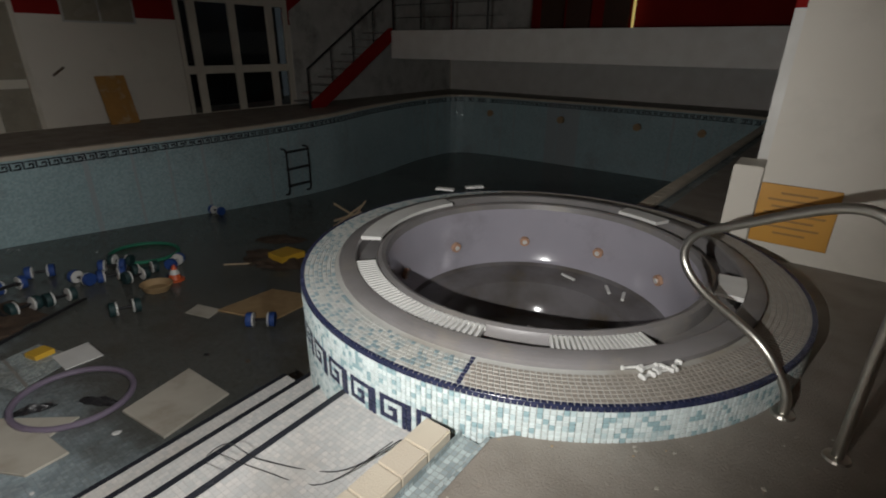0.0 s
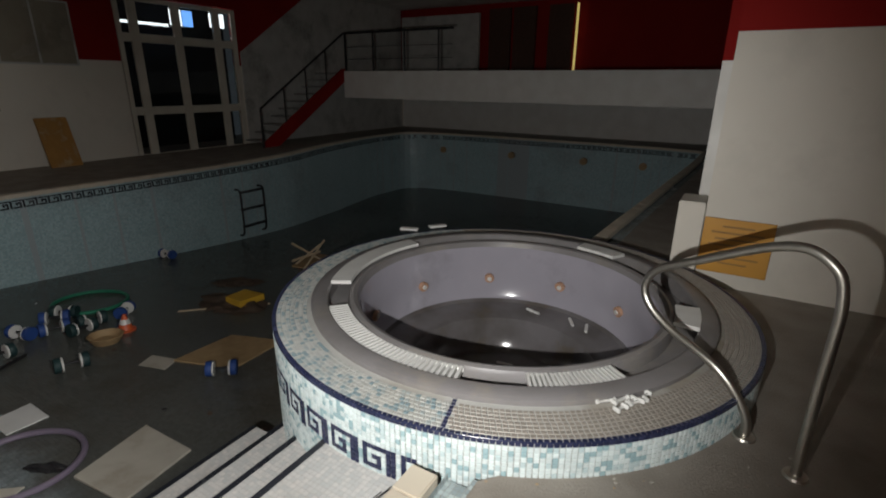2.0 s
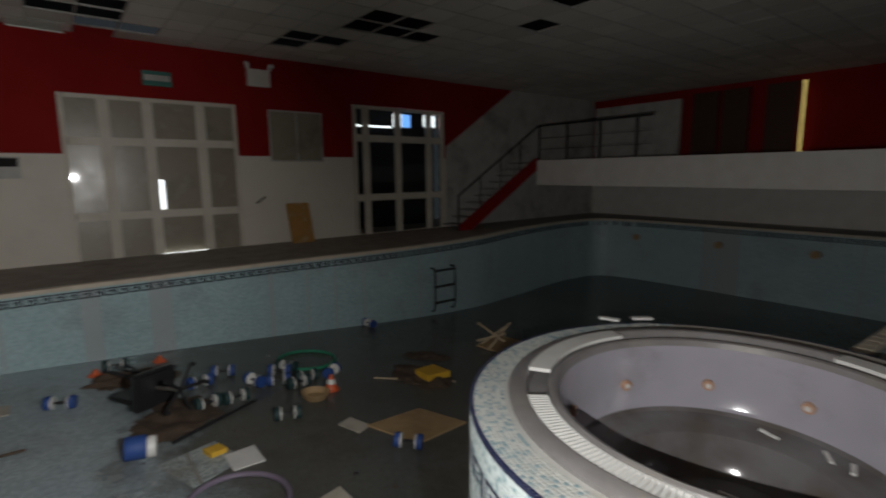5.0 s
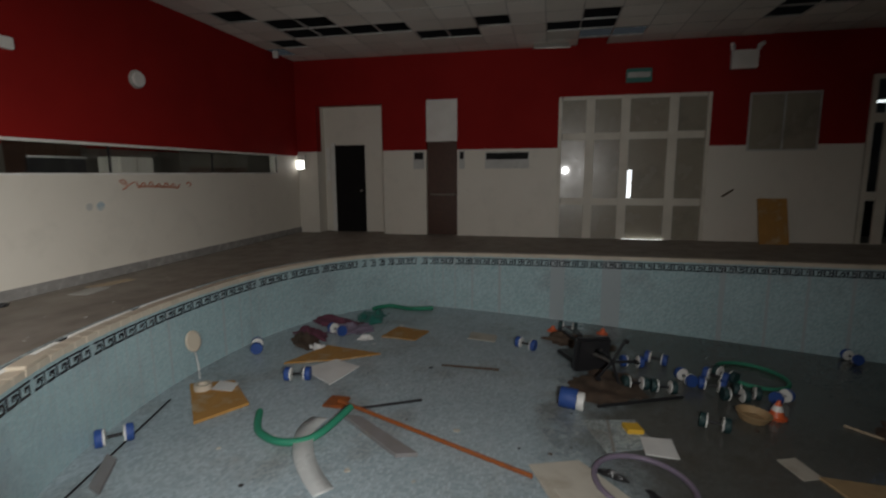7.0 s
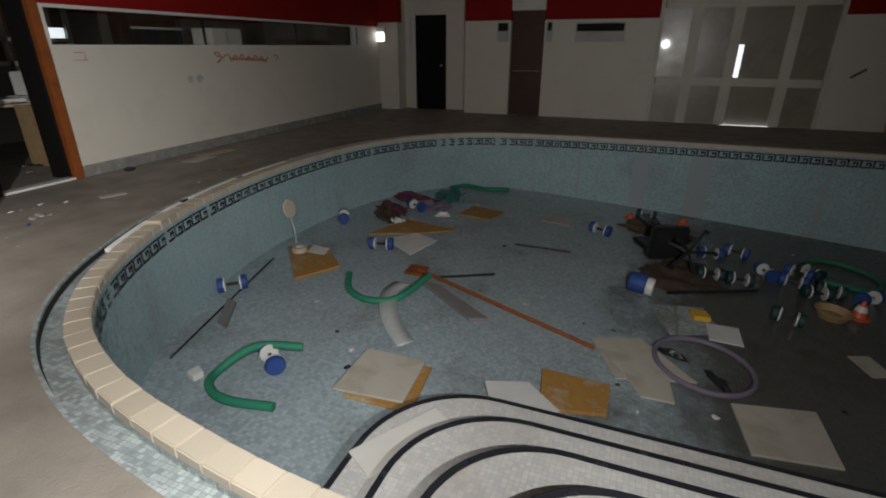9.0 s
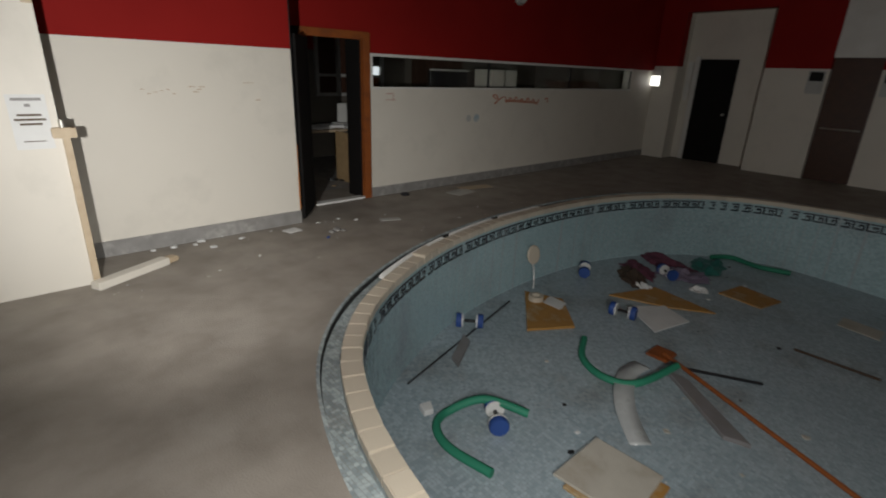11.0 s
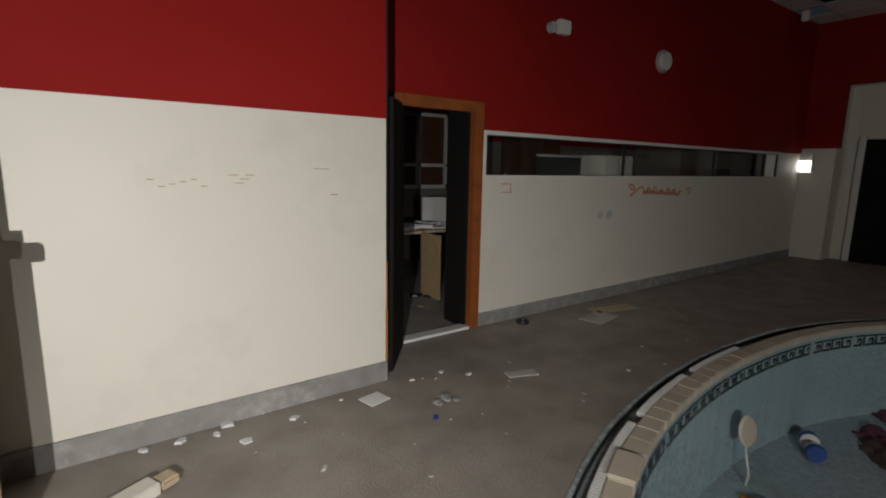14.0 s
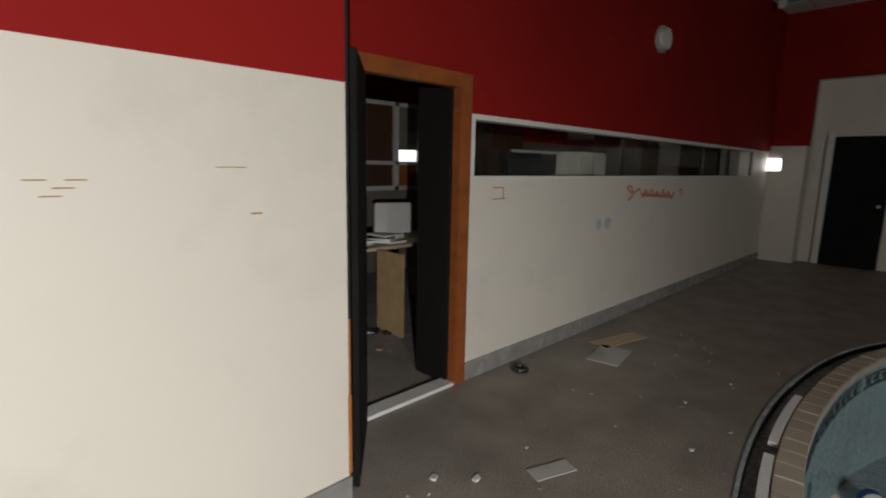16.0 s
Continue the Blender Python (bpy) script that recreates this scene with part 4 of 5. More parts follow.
for x in (-8.25, -7.3, -6.3, -5.3):
    part("post", tube([(x, 0, 0), (x, 0, 0.95)], 0.025, 8), BLACKMETAL, rail)
part("top_rail", tube([(-8.25, 0, 0.95), (-4.9, 0, 0.95)], 0.028, 8), BLACKMETAL, rail)
for z in (0.3, 0.6):
    part("wire", tube([(-8.25, 0, z), (-4.9, 0, z)], 0.007, 6), BLACKMETAL, rail)
stair = structure(new("stairs"), "open stair with red stringers up to the gallery", "stairs")
for k in range(10):
    y, z = 8.75 + 0.28 * k, 0.18 * (k + 1)
    part("tread", boxes((-9.25, y, z - 0.04, -8.34, y + 0.3, z), bevel=0.006), SKIRT, stair)
for x in (-8.33,):
    bm = bmesh.new()
    a = [bm.verts.new((x + dx, y, z)) for dx in (0, 0.05) for y, z in ((8.55, 0), (8.85, 0), (11.5, 1.62), (11.5, 1.9), (11.35, 1.9), (8.55, 0.2))]
    bm.faces.new(a[:6])
    bm.faces.new(a[6:][::-1])
    for i in range(6):
        bm.faces.new((a[i], a[(i + 1) % 6], a[6 + (i + 1) % 6], a[6 + i]))
    part("stringer", bm, RED, stair, "red painted stringer")
part("handrail", tube([(-8.3, 8.5, 0.05), (-8.3, 8.5, 0.95), (-8.3, 11.45, 2.79)], 0.026, 8), BLACKMETAL, stair)
for k in (1, 2, 3):
    y = 8.5 + 0.74 * k
    part("baluster", tube([(-8.3, y, 0.46 * k), (-8.3, y, 0.95 + 0.46 * k)], 0.014, 6), BLACKMETAL, stair)
bm = bmesh.new()
f = bm.faces.new([bm.verts.new((WX + 0.02, y, z)) for y, z in ((8.9, 0), (15.5, 0), (15.5, CZ - 0.01), (11.6, CZ - 0.01), (8.9, 2.2))])
e2 = bmesh.ops.extrude_face_region(bm, geom=[f])
for v in [g for g in e2["geom"] if isinstance(g, bmesh.types.BMVert)]:
    v.co.x -= 0.018
structure(link("wall_stair", bm, GREYWHITE), "white painted wall beside the stair", "wall")

scrawl("wall_scrawl", "faint red pen marks under the window band", -2.8, 1.27, SY, [(0, 0, 0.14, 0.008), (0.02, 0.08, 0.12, 0.008), (0.02, 0.0, 0.008, 0.08)], REDINK)
mk = thing("wall_hole", "small dark knocked hole in the cream wall", "hole", pose(2.24, 4.897, 1.33))
part("mark", boxes((-0.02, -0.002, -0.025, 0.02, 0.002, 0.03)), INK, mk)
mk2 = thing("wall_hole", "dark diagonal gouge in the cream end wall", "hole", pose(WX + 0.003, 3.95, 1.0, 35, 0, 0))
part("mark", boxes((0, -0.12, -0.02, 0.002, 0.12, 0.02)), INK, mk2)
tp2 = thing("hanging_panel", "fallen white ceiling panel hanging from the grid", "ceiling panel", pose(-9.0, 0.2, CZ - 0.005, 0, 22, 4))
part("sheet", boxes((-0.28, 0, -0.02, 0.5, 0.7, 0.0), bevel=0.003), WHITE, tp2)

# the far end of the hall lies a twentieth further off than it is drawn above
FAR = Matrix.Translation((1.2, 0.6, 1.42)) @ Matrix.Scale(1.05, 4) @ Matrix.Translation((-1.2, -0.6, -1.42))
for name in ("wall_west", "wall_north", "door_2", "door_3", "window_2", "window_3", "window_4", "window_5", "backdrop", "wall_blind", "window_board", "vent_window", "hatch", "hatch.001",
             "exit_sign", "emergency_light", "wall_lamp", "foam_board", "gallery", "gallery_railing", "stairs", "wall_stair"):
    far_thing = bpy.data.objects[name]
    far_thing.matrix_basis = FAR @ far_thing.matrix_basis
mk2.matrix_basis = FAR @ mk2.matrix_basis
tp2.matrix_basis = Matrix.Translation((-0.5, 0, 0)) @ tp2.matrix_basis
cs.matrix_basis = Matrix.Translation((-0.5, 0, 0)) @ cs.matrix_basis

# ---- litter in the drained pool ----
def on_floor(x, y, turn=0.0, up=0.0):
    slope = math.degrees(math.atan(-0.075)) if y > -1.5 else 0.0
    return pose(x, y, floor_z(y) + up) @ pose(0, 0, 0, slope, 0, 0) @ pose(0, 0, 0, 0, 0, turn)


def disc(x0, x1, r, n=20):
    """A foam disc with rounded rims, its axis along x, resting on z = 0."""
    bm = lathe([(0, x0), (r * 0.93, x0), (r, x0 + 0.012), (r, x1 - 0.012), (r * 0.93, x1), (0, x1)], n)
    bmesh.ops.transform(bm, matrix=Matrix.Translation((0, 0, r)) @ Matrix.Rotation(radians(90), 4, "Y"), verts=bm.verts[:])
    return bm


def dumbbell(foam):
    t = thing("foam_dumbbell", "foam water dumbbell with white end plates", "dumbbell", pose(0, 0, -50), "water dumbbells in the pool")
    for s in (-1, 1):
        part("foam_disc", disc(s * 0.115 - 0.03, s * 0.115 + 0.03, 0.078), foam, t, "blue foam disc" if foam is BLUEF else "dark green foam disc", True)
        part("end_plate", disc(s * (0.115 - 0.039) - 0.0085, s * (0.115 - 0.039) + 0.0085, 0.077), PLASTIC, t, "white inner plate")
    part("grip", tube([(-0.06, 0, 0.075), (0.06, 0, 0.075)], 0.016), BLACKP, t)
    return t


bell_a, bell_b = dumbbell(BLUEF), dumbbell(DARKFOAM)
for src, rows in ((bell_a, ((-1.2, -1.8, 52), (-3.69, -2.14, 105), (-2.13, -3.05, 135), (-4.44, -3.14, 30), (-5.3, -2.38, 60), (-5.62, 0.34, 70), (-5.07, 2.61, 80), (-5.2, 2.35, 20), (-2.76, 3.12, 45), (-7.0, 5.1, 10), (-5.4, 2.75, 60), (-5.5, 1.75, 100))),
                  (bell_b, ((-4.78, 1.68, 100), (-4.79, 2.0, 95), (-4.03, 2.34, 75), (-5.01, 2.98, 80), (-4.85, 2.8, 95), (-6.7, 0.95, 90), (-5.5, 2.9, 40)))):
    first = True
    for x, y, a in rows:
        m = on_floor(x, y, a, 0.002)
        if first:
            src.matrix_basis = m
            first = False
        else:
            copy_thing(src, m)


def noodle(label, ctrl, r, mat):
    z = floor_z(sum(c[1] for c in ctrl) / len(ctrl))
    t = thing("pool_noodle", label, "pool noodle", pose(0, 0, z))
    part("foam", tube(smooth_line([(x, y, r + (0.0 if len(c) == 2 else c[2])) for c in ctrl for x, y in [c[:2]]], 8), r, 14), mat, t, "", True)


noodle("curved green foam pool noodle lying on the pool floor", ((-1.4, -1.65, 0.06), (-1.22, -1.96, 0.1), (-0.98, -2.12), (-0.8, -2.05), (-0.72, -1.82), (-0.78, -1.45)), 0.034, GREENF)
noodle("bent green foam pool noodle lying on the pool floor", ((-2.86, -2.1), (-2.53, -1.9), (-2.4, -1.6), (-2.55, -1.35), (-3.04, -1.22, 0.05)), 0.034, GREENF)
noodle("green foam pool noodle by the pool wall", ((-6.6, -2.3), (-6.85, -2.1), (-6.75, -1.7), (-6.85, -1.3)), 0.034, GREENF)


def slab(name, label, category, quad, thick, mat, up=0.0, mats2=None):
    """A flat board from its four corners on the pool floor."""
    zs_ = [floor_z(p[1]) + up for p in quad]
    cx, cy, cz = sum(p[0] for p in quad) / 4, sum(p[1] for p in quad) / 4, sum(zs_) / 4
    t = thing(name, label, category, pose(cx, cy, cz))
    bm = bmesh.new()
    lo_ = [bm.verts.new((x - cx, y - cy, z - cz + 0.002)) for (x, y), z in zip(quad, zs_)]
    hi_ = [bm.verts.new((x - cx, y - cy, z - cz + 0.002 + thick)) for (x, y), z in zip(quad, zs_)]
    bm.faces.new(lo_[::-1])
    bm.faces.new(hi_)
    for i in range(4):
        j = (i + 1) % 4
        bm.faces.new((lo_[i], lo_[j], hi_[j], hi_[i]))
    bmesh.ops.bevel(bm, geom=bm.edges[:], offset=min(0.004, thick * 0.3), segments=1, affect="EDGES", clamp_overlap=True)
    part("sheet", bm, mat, t)
    return t


slab("ceiling_tile", "fallen cream ceiling tile on the pool floor", "ceiling tile", ((-1.66, -1.2), (-1.72, -0.7), (-1.2, -0.66), (-1.11, -1.19)), 0.022, TILEB, 0.03)
slab("foam_mat", "mustard foam mat under a fallen ceiling tile", "mat", ((-1.6, -1.12), (-1.7, -0.64), (-1.16, -0.58), (-1.1, -1.1)), 0.025, CARDTAN)
slab("ceiling_tile", "fallen cream ceiling tile leaning by the entry steps", "ceiling tile", ((-2.33, 1.61), (-2.52, 2.23), (-1.93, 2.25), (-1.8, 1.67)), 0.022, TILEB)
slab("foam_mat", "mustard foam mat beside the entry steps", "mat", ((-2.09, 0.18), (-2.12, 0.72), (-1.75, 0.72), (-1.6, 0.25)), 0.03, CARDTAN)
slab("paper_sheet", "torn white sheet beside the entry steps", "sheet", ((-1.71, -0.2), (-1.85, 0.12), (-1.62, 0.4), (-1.3, 0.0)), 0.004, PAPER, 0.034)
slab("foam_mat", "worn mustard foam mat by the pool wall", "mat", ((-3.3, -3.25), (-3.49, -2.82), (-3.02, -2.32), (-2.55, -2.6)), 0.03, CARDTAN)
slab("paper_sheet", "white board on a foam mat", "sheet", ((-3.42, -2.95), (-3.4, -2.7), (-3.2, -2.65), (-3.2, -2.9)), 0.006, PAPER, 0.035)
slab("ceiling_tile", "clean white board on the pool floor", "board", ((-3.96, -2.23), (-3.61, -1.71), (-4.17, -1.58), (-4.34, -1.95)), 0.012, PAPER, 0.01)
slab("foam_mat", "mustard foam mat among cloths", "mat", ((-4.09, -2.55), (-4.35, -1.9), (-4.65, -1.48), (-4.8, -2.3)), 0.02, CARDTAN)
slab("foam_mat", "mustard foam mat near the far wall", "mat", ((-5.3, -1.7), (-5.3, -1.2), (-5.75, -1.1), (-5.8, -1.6)), 0.02, CARDTAN)
slab("plastic_tray", "long grey plastic channel lying on the floor", "channel", ((-3.0, -1.3), (-3.02, -1.1), (-2.6, -0.42), (-2.52, -0.6)), 0.04, LIP)
slab("paper_sheet", "pale card on the pool floor", "card", ((-3.6, 1.55), (-3.65, 1.85), (-3.3, 1.85), (-3.28, 1.55)), 0.012, PAPER)
slab("paper_sheet", "pale card by the far pool wall", "card", ((-5.7, -0.5), (-5.7, -0.1), (-6.0, -0.1), (-6.0, -0.5)), 0.012, TILEB)
slab("plywood_board", "dirty brown plywood board on the pool floor", "board", ((-3.4, 3.0), (-3.45, 3.75), (-2.85, 4.0), (-2.75, 3.25)), 0.02, PLYWOOD)
slab("plywood_board", "dirty brown plywood board far out on the pool floor", "board", ((-5.0, 6.1), (-5.3, 6.9), (-4.6, 7.1), (-4.4, 6.2)), 0.02, PLYWOOD)
slab("rubble_patch", "patch of crumbled plaster on the pool floor", "rubble", ((-2.78, 0.51), (-2.99, 0.94), (-2.5, 1.39), (-2.25, 0.75)), 0.012, TILEB)
slab("rubble_patch", "crumbled pale plaster beside the hoop", "rubble", ((-2.5, 0.72), (-2.6, 1.15), (-2.13, 1.2), (-2.1, 0.95)), 0.02, TILEB)
slab("plastic_block", "flat yellow plastic block on the pool floor", "block", ((-3.76, 1.4), (-3.8, 1.56), (-3.66, 1.6), (-3.62, 1.44)), 0.05, YELLOW)
slab("paper_sheet", "clouded clear plastic sheet on the pool floor", "sheet", ((-3.75, 1.0), (-3.95, 1.55), (-3.45, 1.7), (-3.2, 1.2)), 0.004, GUTTER)
slab("paper_sheet", "small pale card on the dirty floor", "card", ((-3.6, 2.75), (-3.7, 2.95), (-3.4, 3.05), (-3.3, 2.85)), 0.008, TILEB)
def bent_strip(label, ctrl, w, mat):
    """A thin curled band lying on the pool floor."""
    mid = smooth_line([(x, y, floor_z(y) + z) for x, y, z in ctrl], 6)
    t = thing("plastic_strip", label, "strip", pose(*mid[0]))
    side = [q - mid[0] for q in offset(mid, w / 2)], [q - mid[0] for q in offset(mid, -w / 2)]
    ob = part("band", strip(*side), mat, t, "", True)
    md = ob.modifiers.new("thickness", "SOLIDIFY")
    md.thickness = 0.004


bent_strip("pale bent plastic strip curling off the pool floor", ((-2.92, -1.49, 0.01), (-2.65, -1.49, 0.03), (-2.34, -1.36, 0.05), (-2.11, -1.19, 0.03), (-1.92, -0.97, 0.008)), 0.17, PALEPLASTIC)
slab("yellow_float", "crumpled yellow float on dark cloth", "float", ((-4.3, 4.3), (-4.35, 4.65), (-4.0, 4.7), (-4.0, 4.3)), 0.09, YELLOW, 0.05)


def pole(name, label, a, b, r, mat, up=0.0):
    t = thing(name, label, "pole", pose(a[0], a[1], floor_z(a[1])))
    part("shaft", tube([(0, 0, r + 0.002 + up), (b[0] - a[0], b[1] - a[1], floor_z(b[1]) - floor_z(a[1]) + r + 0.002)], r, 10), mat, t)
    return t


p1 = pole("oar", "orange wooden pole with a flat head lying on the floor", (-3.2, -1.42), (-2.6, 0.55), 0.02, ORANGEWOOD, 0.04)
part("blade", boxes((-0.14, -0.14, 0.02, 0.1, 0.08, 0.05), bevel=0.012), ORANGEWOOD, p1)
pole("stick", "thin dark stick on the pool floor", (-3.2, -1.2), (-3.59, -0.65), 0.014, BLACKP)
pole("stick", "thin dark stick lying across the pool floor", (-4.58, -0.65), (-4.7, 0.06), 0.014, MUD)
pole("rod", "dark rod lying along the pool wall", (-0.98, -2.64), (-2.95, -3.2), 0.009, BLACKMETAL)
pole("stick", "dark bent branch beside the chair", (-4.1, 1.2), (-4.7, 2.2), 0.018, BLACKP)
pole("stick", "pale thin stick on the dark floor", (-4.6, 3.8), (-3.9, 4.7), 0.012, PALEWOOD)


def hoop(label, x, y, r, mat, tube_r=0.024):
    t = thing("hoop", label, "hoop", on_floor(x, y, 0, 0.002))
    part("ring", tube([(r * math.cos(2 * math.pi * i / 48), r * math.sin(2 * math.pi * i / 48), tube_r) for i in range(48)], tube_r, 10, True), mat, t, "", True)


hoop("purple plastic hoop lying on the pool floor", -2.78, 1.45, 0.4, PURPLE)
hoop("green plastic hoop lying on the pool floor", -5.75, 3.3, 0.42, GREENF)


def heap(name, label, category, x, y, rx, ry, h, mat, seed):
    """A crumpled cloth: a low, folded mound."""
    t = thing(name, label, category, on_floor(x, y, seed * 37))
    bm = bmesh.new()
    n = 22
    g = [[None] * (n + 1) for _ in range(n + 1)]
    for i in range(n + 1):
        for j in range(n + 1):
            u, v = 2 * i / n - 1, 2 * j / n - 1
            w = noise.noise(Vector((u * 2.2 + seed, v * 2.2, seed * 1.7)))
            k = noise.noise(Vector((u * 5 + seed, v * 5, 3.1 * seed)))
            d = min(1.0, max(abs(u), abs(v)))
            g[i][j] = bm.verts.new((u * math.sqrt(1 - v * v / 2) * rx * (1 + 0.35 * w), v * math.sqrt(1 - u * u / 2) * ry * (1 + 0.35 * k), max(0.004, h * (1 - d ** 2) * (0.55 + 0.9 * w) + 0.25 * h * k * (1 - d) + 0.006)))
    for i in range(n):
        for j in range(n):
            bm.faces.new((g[i][j], g[i + 1][j], g[i + 1][j + 1], g[i][j + 1]))
    part("cloth", bm, mat, t, "", True)


heap("cloth_heap", "dark muddy cloth heap on the pool floor", "cloth", -4.95, -2.7, 0.4, 0.18, 0.1, MUD, 1)
heap("cloth_heap", "dark pink crumpled cloth by the pool wall", "cloth", -5.8, -2.6, 0.5, 0.22, 0.12, MAGENTA, 2)
heap("cloth_heap", "purple grey crumpled cloth by the pool wall", "cloth", -5.5, -2.25, 0.35, 0.2, 0.14, PURPLE, 3)
heap("cloth_heap", "dark wet cloth under the broken chair", "cloth", -4.7, 1.35, 0.55, 0.4, 0.08, MUD, 4)
heap("cloth_heap", "dark cloth under a yellow float", "cloth", -4.3, 4.4, 0.5, 0.35, 0.1, MUD, 5)
heap("cloth_heap", "dark brown cloth far out on the pool floor", "cloth", -5.0, 5.0, 0.4, 0.2, 0.06, MUD, 6)
heap("cloth_heap", "white crumpled paper on dark cloth", "paper", -4.7, -2.4, 0.12, 0.08, 0.07, PAPER, 7)
heap("cloth_heap", "white crumpled paper by the far wall", "paper", -5.2, -1.9, 0.12, 0.1, 0.07, PAPER, 8)

# broken office chair
ch = thing("office_chair", "overturned black office chair on the pool floor", "chair", on_floor(-5.1, 1.2, 30))
part("seat", boxes((-0.1, -0.25, 0.02, 0.02, 0.25, 0.46), bevel=0.03), BLACKP, ch)
part("backrest", boxes((-0.55, -0.2, 0.06, -0.14, 0.2, 0.12), bevel=0.025), BLACKP, ch)
part("stem", tube([(0.02, 0, 0.25), (0.38, 0, 0.3)], 0.025), STEEL, ch)
for k in range(5):
    a = 2 * math.pi * k / 5
    leg = part("leg", tube([(0.38, 0, 0.3), (0.44, 0.29 * math.cos(a), 0.31 + 0.29 * math.sin(a))], 0.018), BLACKP, ch)
    part("castor", tube([(0.44, 0.29 * math.cos(a), 0.31 + 0.29 * math.sin(a)), (0.49, 0.29 * math.cos(a), 0.31 + 0.29 * math.sin(a))], 0.024), BLACKP, leg)
part("armrest", tube(smooth_line([(-0.05, 0.26, 0.1), (-0.2, 0.32, 0.3), (-0.4, 0.26, 0.3), (-0.45, 0.2, 0.12)], 6), 0.02), BLACKP, ch)
cn = thing("canister", "blue and white plastic canister on its side", "canister", on_floor(-4.0, 0.88, 80))
part("body", disc(-0.1, 0.08, 0.11, 24), BLUEF, cn, "blue body", True)
part("base", disc(0.081, 0.16, 0.1, 24), PLASTIC, cn, "white base")
bk = thing("basket", "round brown woven basket on the pool floor", "basket", on_floor(-4.41, 2.84))
part("bowl", lathe([(0.0, 0.004), (0.13, 0.004), (0.18, 0.09), (0.165, 0.095), (0.12, 0.03), (0, 0.03)], 28), PLYWOOD, bk, "", True)
co_ = thing("marker_cone", "orange and white marker cone", "cone", on_floor(-4.57, 3.13))
part("cone", lathe([(0.11, 0.0), (0.11, 0.015), (0.08, 0.02), (0.015, 0.2), (0.0, 0.2)], 24), ORANGE, co_, "", True)
part("band", lathe([(0.061, 0.085), (0.041, 0.145)], 24), PLASTIC, co_, "white band")
for x, y in ((-6.6, 0.72), (-6.8, 1.5)):
    t = thing("marker_cone", "orange marker cone by the pool wall", "cone", on_floor(x, y))
    part("cone", lathe([(0.09, 0.0), (0.09, 0.012), (0.05, 0.03), (0.02, 0.09), (0, 0.09)], 20), ORANGE, t, "", True)
fn = thing("paddle_lamp", "pale round paddle on a thin bent wire", "paddle", on_floor(-3.5, -3.28, 20))
part("wire", tube(smooth_line([(0, 0, 0.0), (0.03, 0.01, 0.12), (-0.01, -0.02, 0.25), (0.02, -0.03, 0.36)], 6), 0.008, 8), PLASTIC, fn)
hd = lathe([(0, -0.018), (0.075, -0.014), (0.088, 0.0), (0.075, 0.014), (0, 0.018)], 24)
bmesh.ops.transform(hd, matrix=pose(0.02, -0.03, 0.46, 78, 0, 145) @ Matrix.Diagonal((1.1, 1.4, 1, 1)), verts=hd.verts[:])
part("head", hd, COPING, fn, "pale oval head", True)
tp = thing("tape_roll", "roll of cream tape on a foam mat", "tape", on_floor(-3.2, -3.0, 0, 0.034))
part("roll", lathe([(0.05, 0), (0.09, 0), (0.09, 0.06), (0.05, 0.06), (0.05, 0)], 28), COPING, tp, "", True)
fr = thing("broken_frame", "broken pale timber frame leaning near the spa", "frame", on_floor(-5.0, 6.2))
for a, b in (((0, 0, 0.02), (0.1, 0.5, 0.3)), ((0.1, 0.5, 0.02), (-0.2, 0.1, 0.35)), ((-0.2, 0.1, 0.02), (0.3, 0.3, 0.25)), ((0.3, -0.1, 0.02), (0.2, 0.5, 0.4))):
    part("batten", tube([a, b], 0.022, 4), PALEWOOD, fr)
lad = thing("pool_ladder", "dark steel pool ladder on the pale blue pool wall", "ladder", pose(-7.12, 6.75, 0))
for y in (0, 0.55):
    part("rail", tube(smooth_line([(-0.06, y, -0.5), (0.08, y, -0.52), (0.1, y, -0.7), (0.09, y, -1.35), (-0.04, y, -1.45)], 5), 0.02, 10), BLACKMETAL, lad)
for z in (-0.55, -0.9, -1.25):
    part("rung", boxes((0.04, 0, z - 0.015, 0.14, 0.55, z + 0.015), bevel=0.005), BLACKMETAL, lad)
for x in (-7.0, -4.6, -2.4, -0.8):
    t = thing("pool_inlet", "small rusty round inlet in the pool wall", "inlet", pose(x, 14.62, -0.5))
    part("cover", tube([(0, 0.05, 0), (0, -0.06, 0)], 0.1, 16), PLYWOOD, t)

# small things on the spa and the deck
for x, y, a in ((1.04, 2.56, 40), (1.1, 2.6, 60), (1.14, 2.6, 75), (1.17, 2.63, 50), (1.12, 2.55, 65), (1.19, 2.68, 80)):
    t = thing("grille_clip", "small white plastic grille clip lying on the spa rim", "clip", pose(x, y, SPA_TOP + 0.004, 0, 0, a), "clips on the spa rim")
    part("bar", boxes((-0.05, -0.006, 0, 0.05, 0.006, 0.012), bevel=0.002), PLASTIC, t)
    part("hook", boxes((-0.05, -0.018, 0, -0.035, 0.018, 0.02), bevel=0.003), PLASTIC, t)
    part("hook", boxes((0.035, -0.018, 0, 0.05, 0.018, 0.02), bevel=0.003), PLASTIC, t)
for x, y, a in ((-1.3, 4.38, 20), (-1.12, 4.62, 50)):
    t = thing("grille_piece", "loose white grille piece on the spa rim", "grille", pose(x, y, SPA_TOP + 0.002, 0, 0, a))
    part("bar", boxes((-0.09, -0.03, 0, 0.09, 0.03, 0.02), bevel=0.004), PLASTIC, t)
cp = thing("cap", "small cream plastic cap on the spa rim", "cap", pose(-0.74, 2.55, SPA_TOP + 0.004))
part("dome", lathe([(0.035, 0), (0.036, 0.012), (0.022, 0.02), (0, 0.022)], 20), COPING, cp, "", True)
rng2 = random.Random(5)


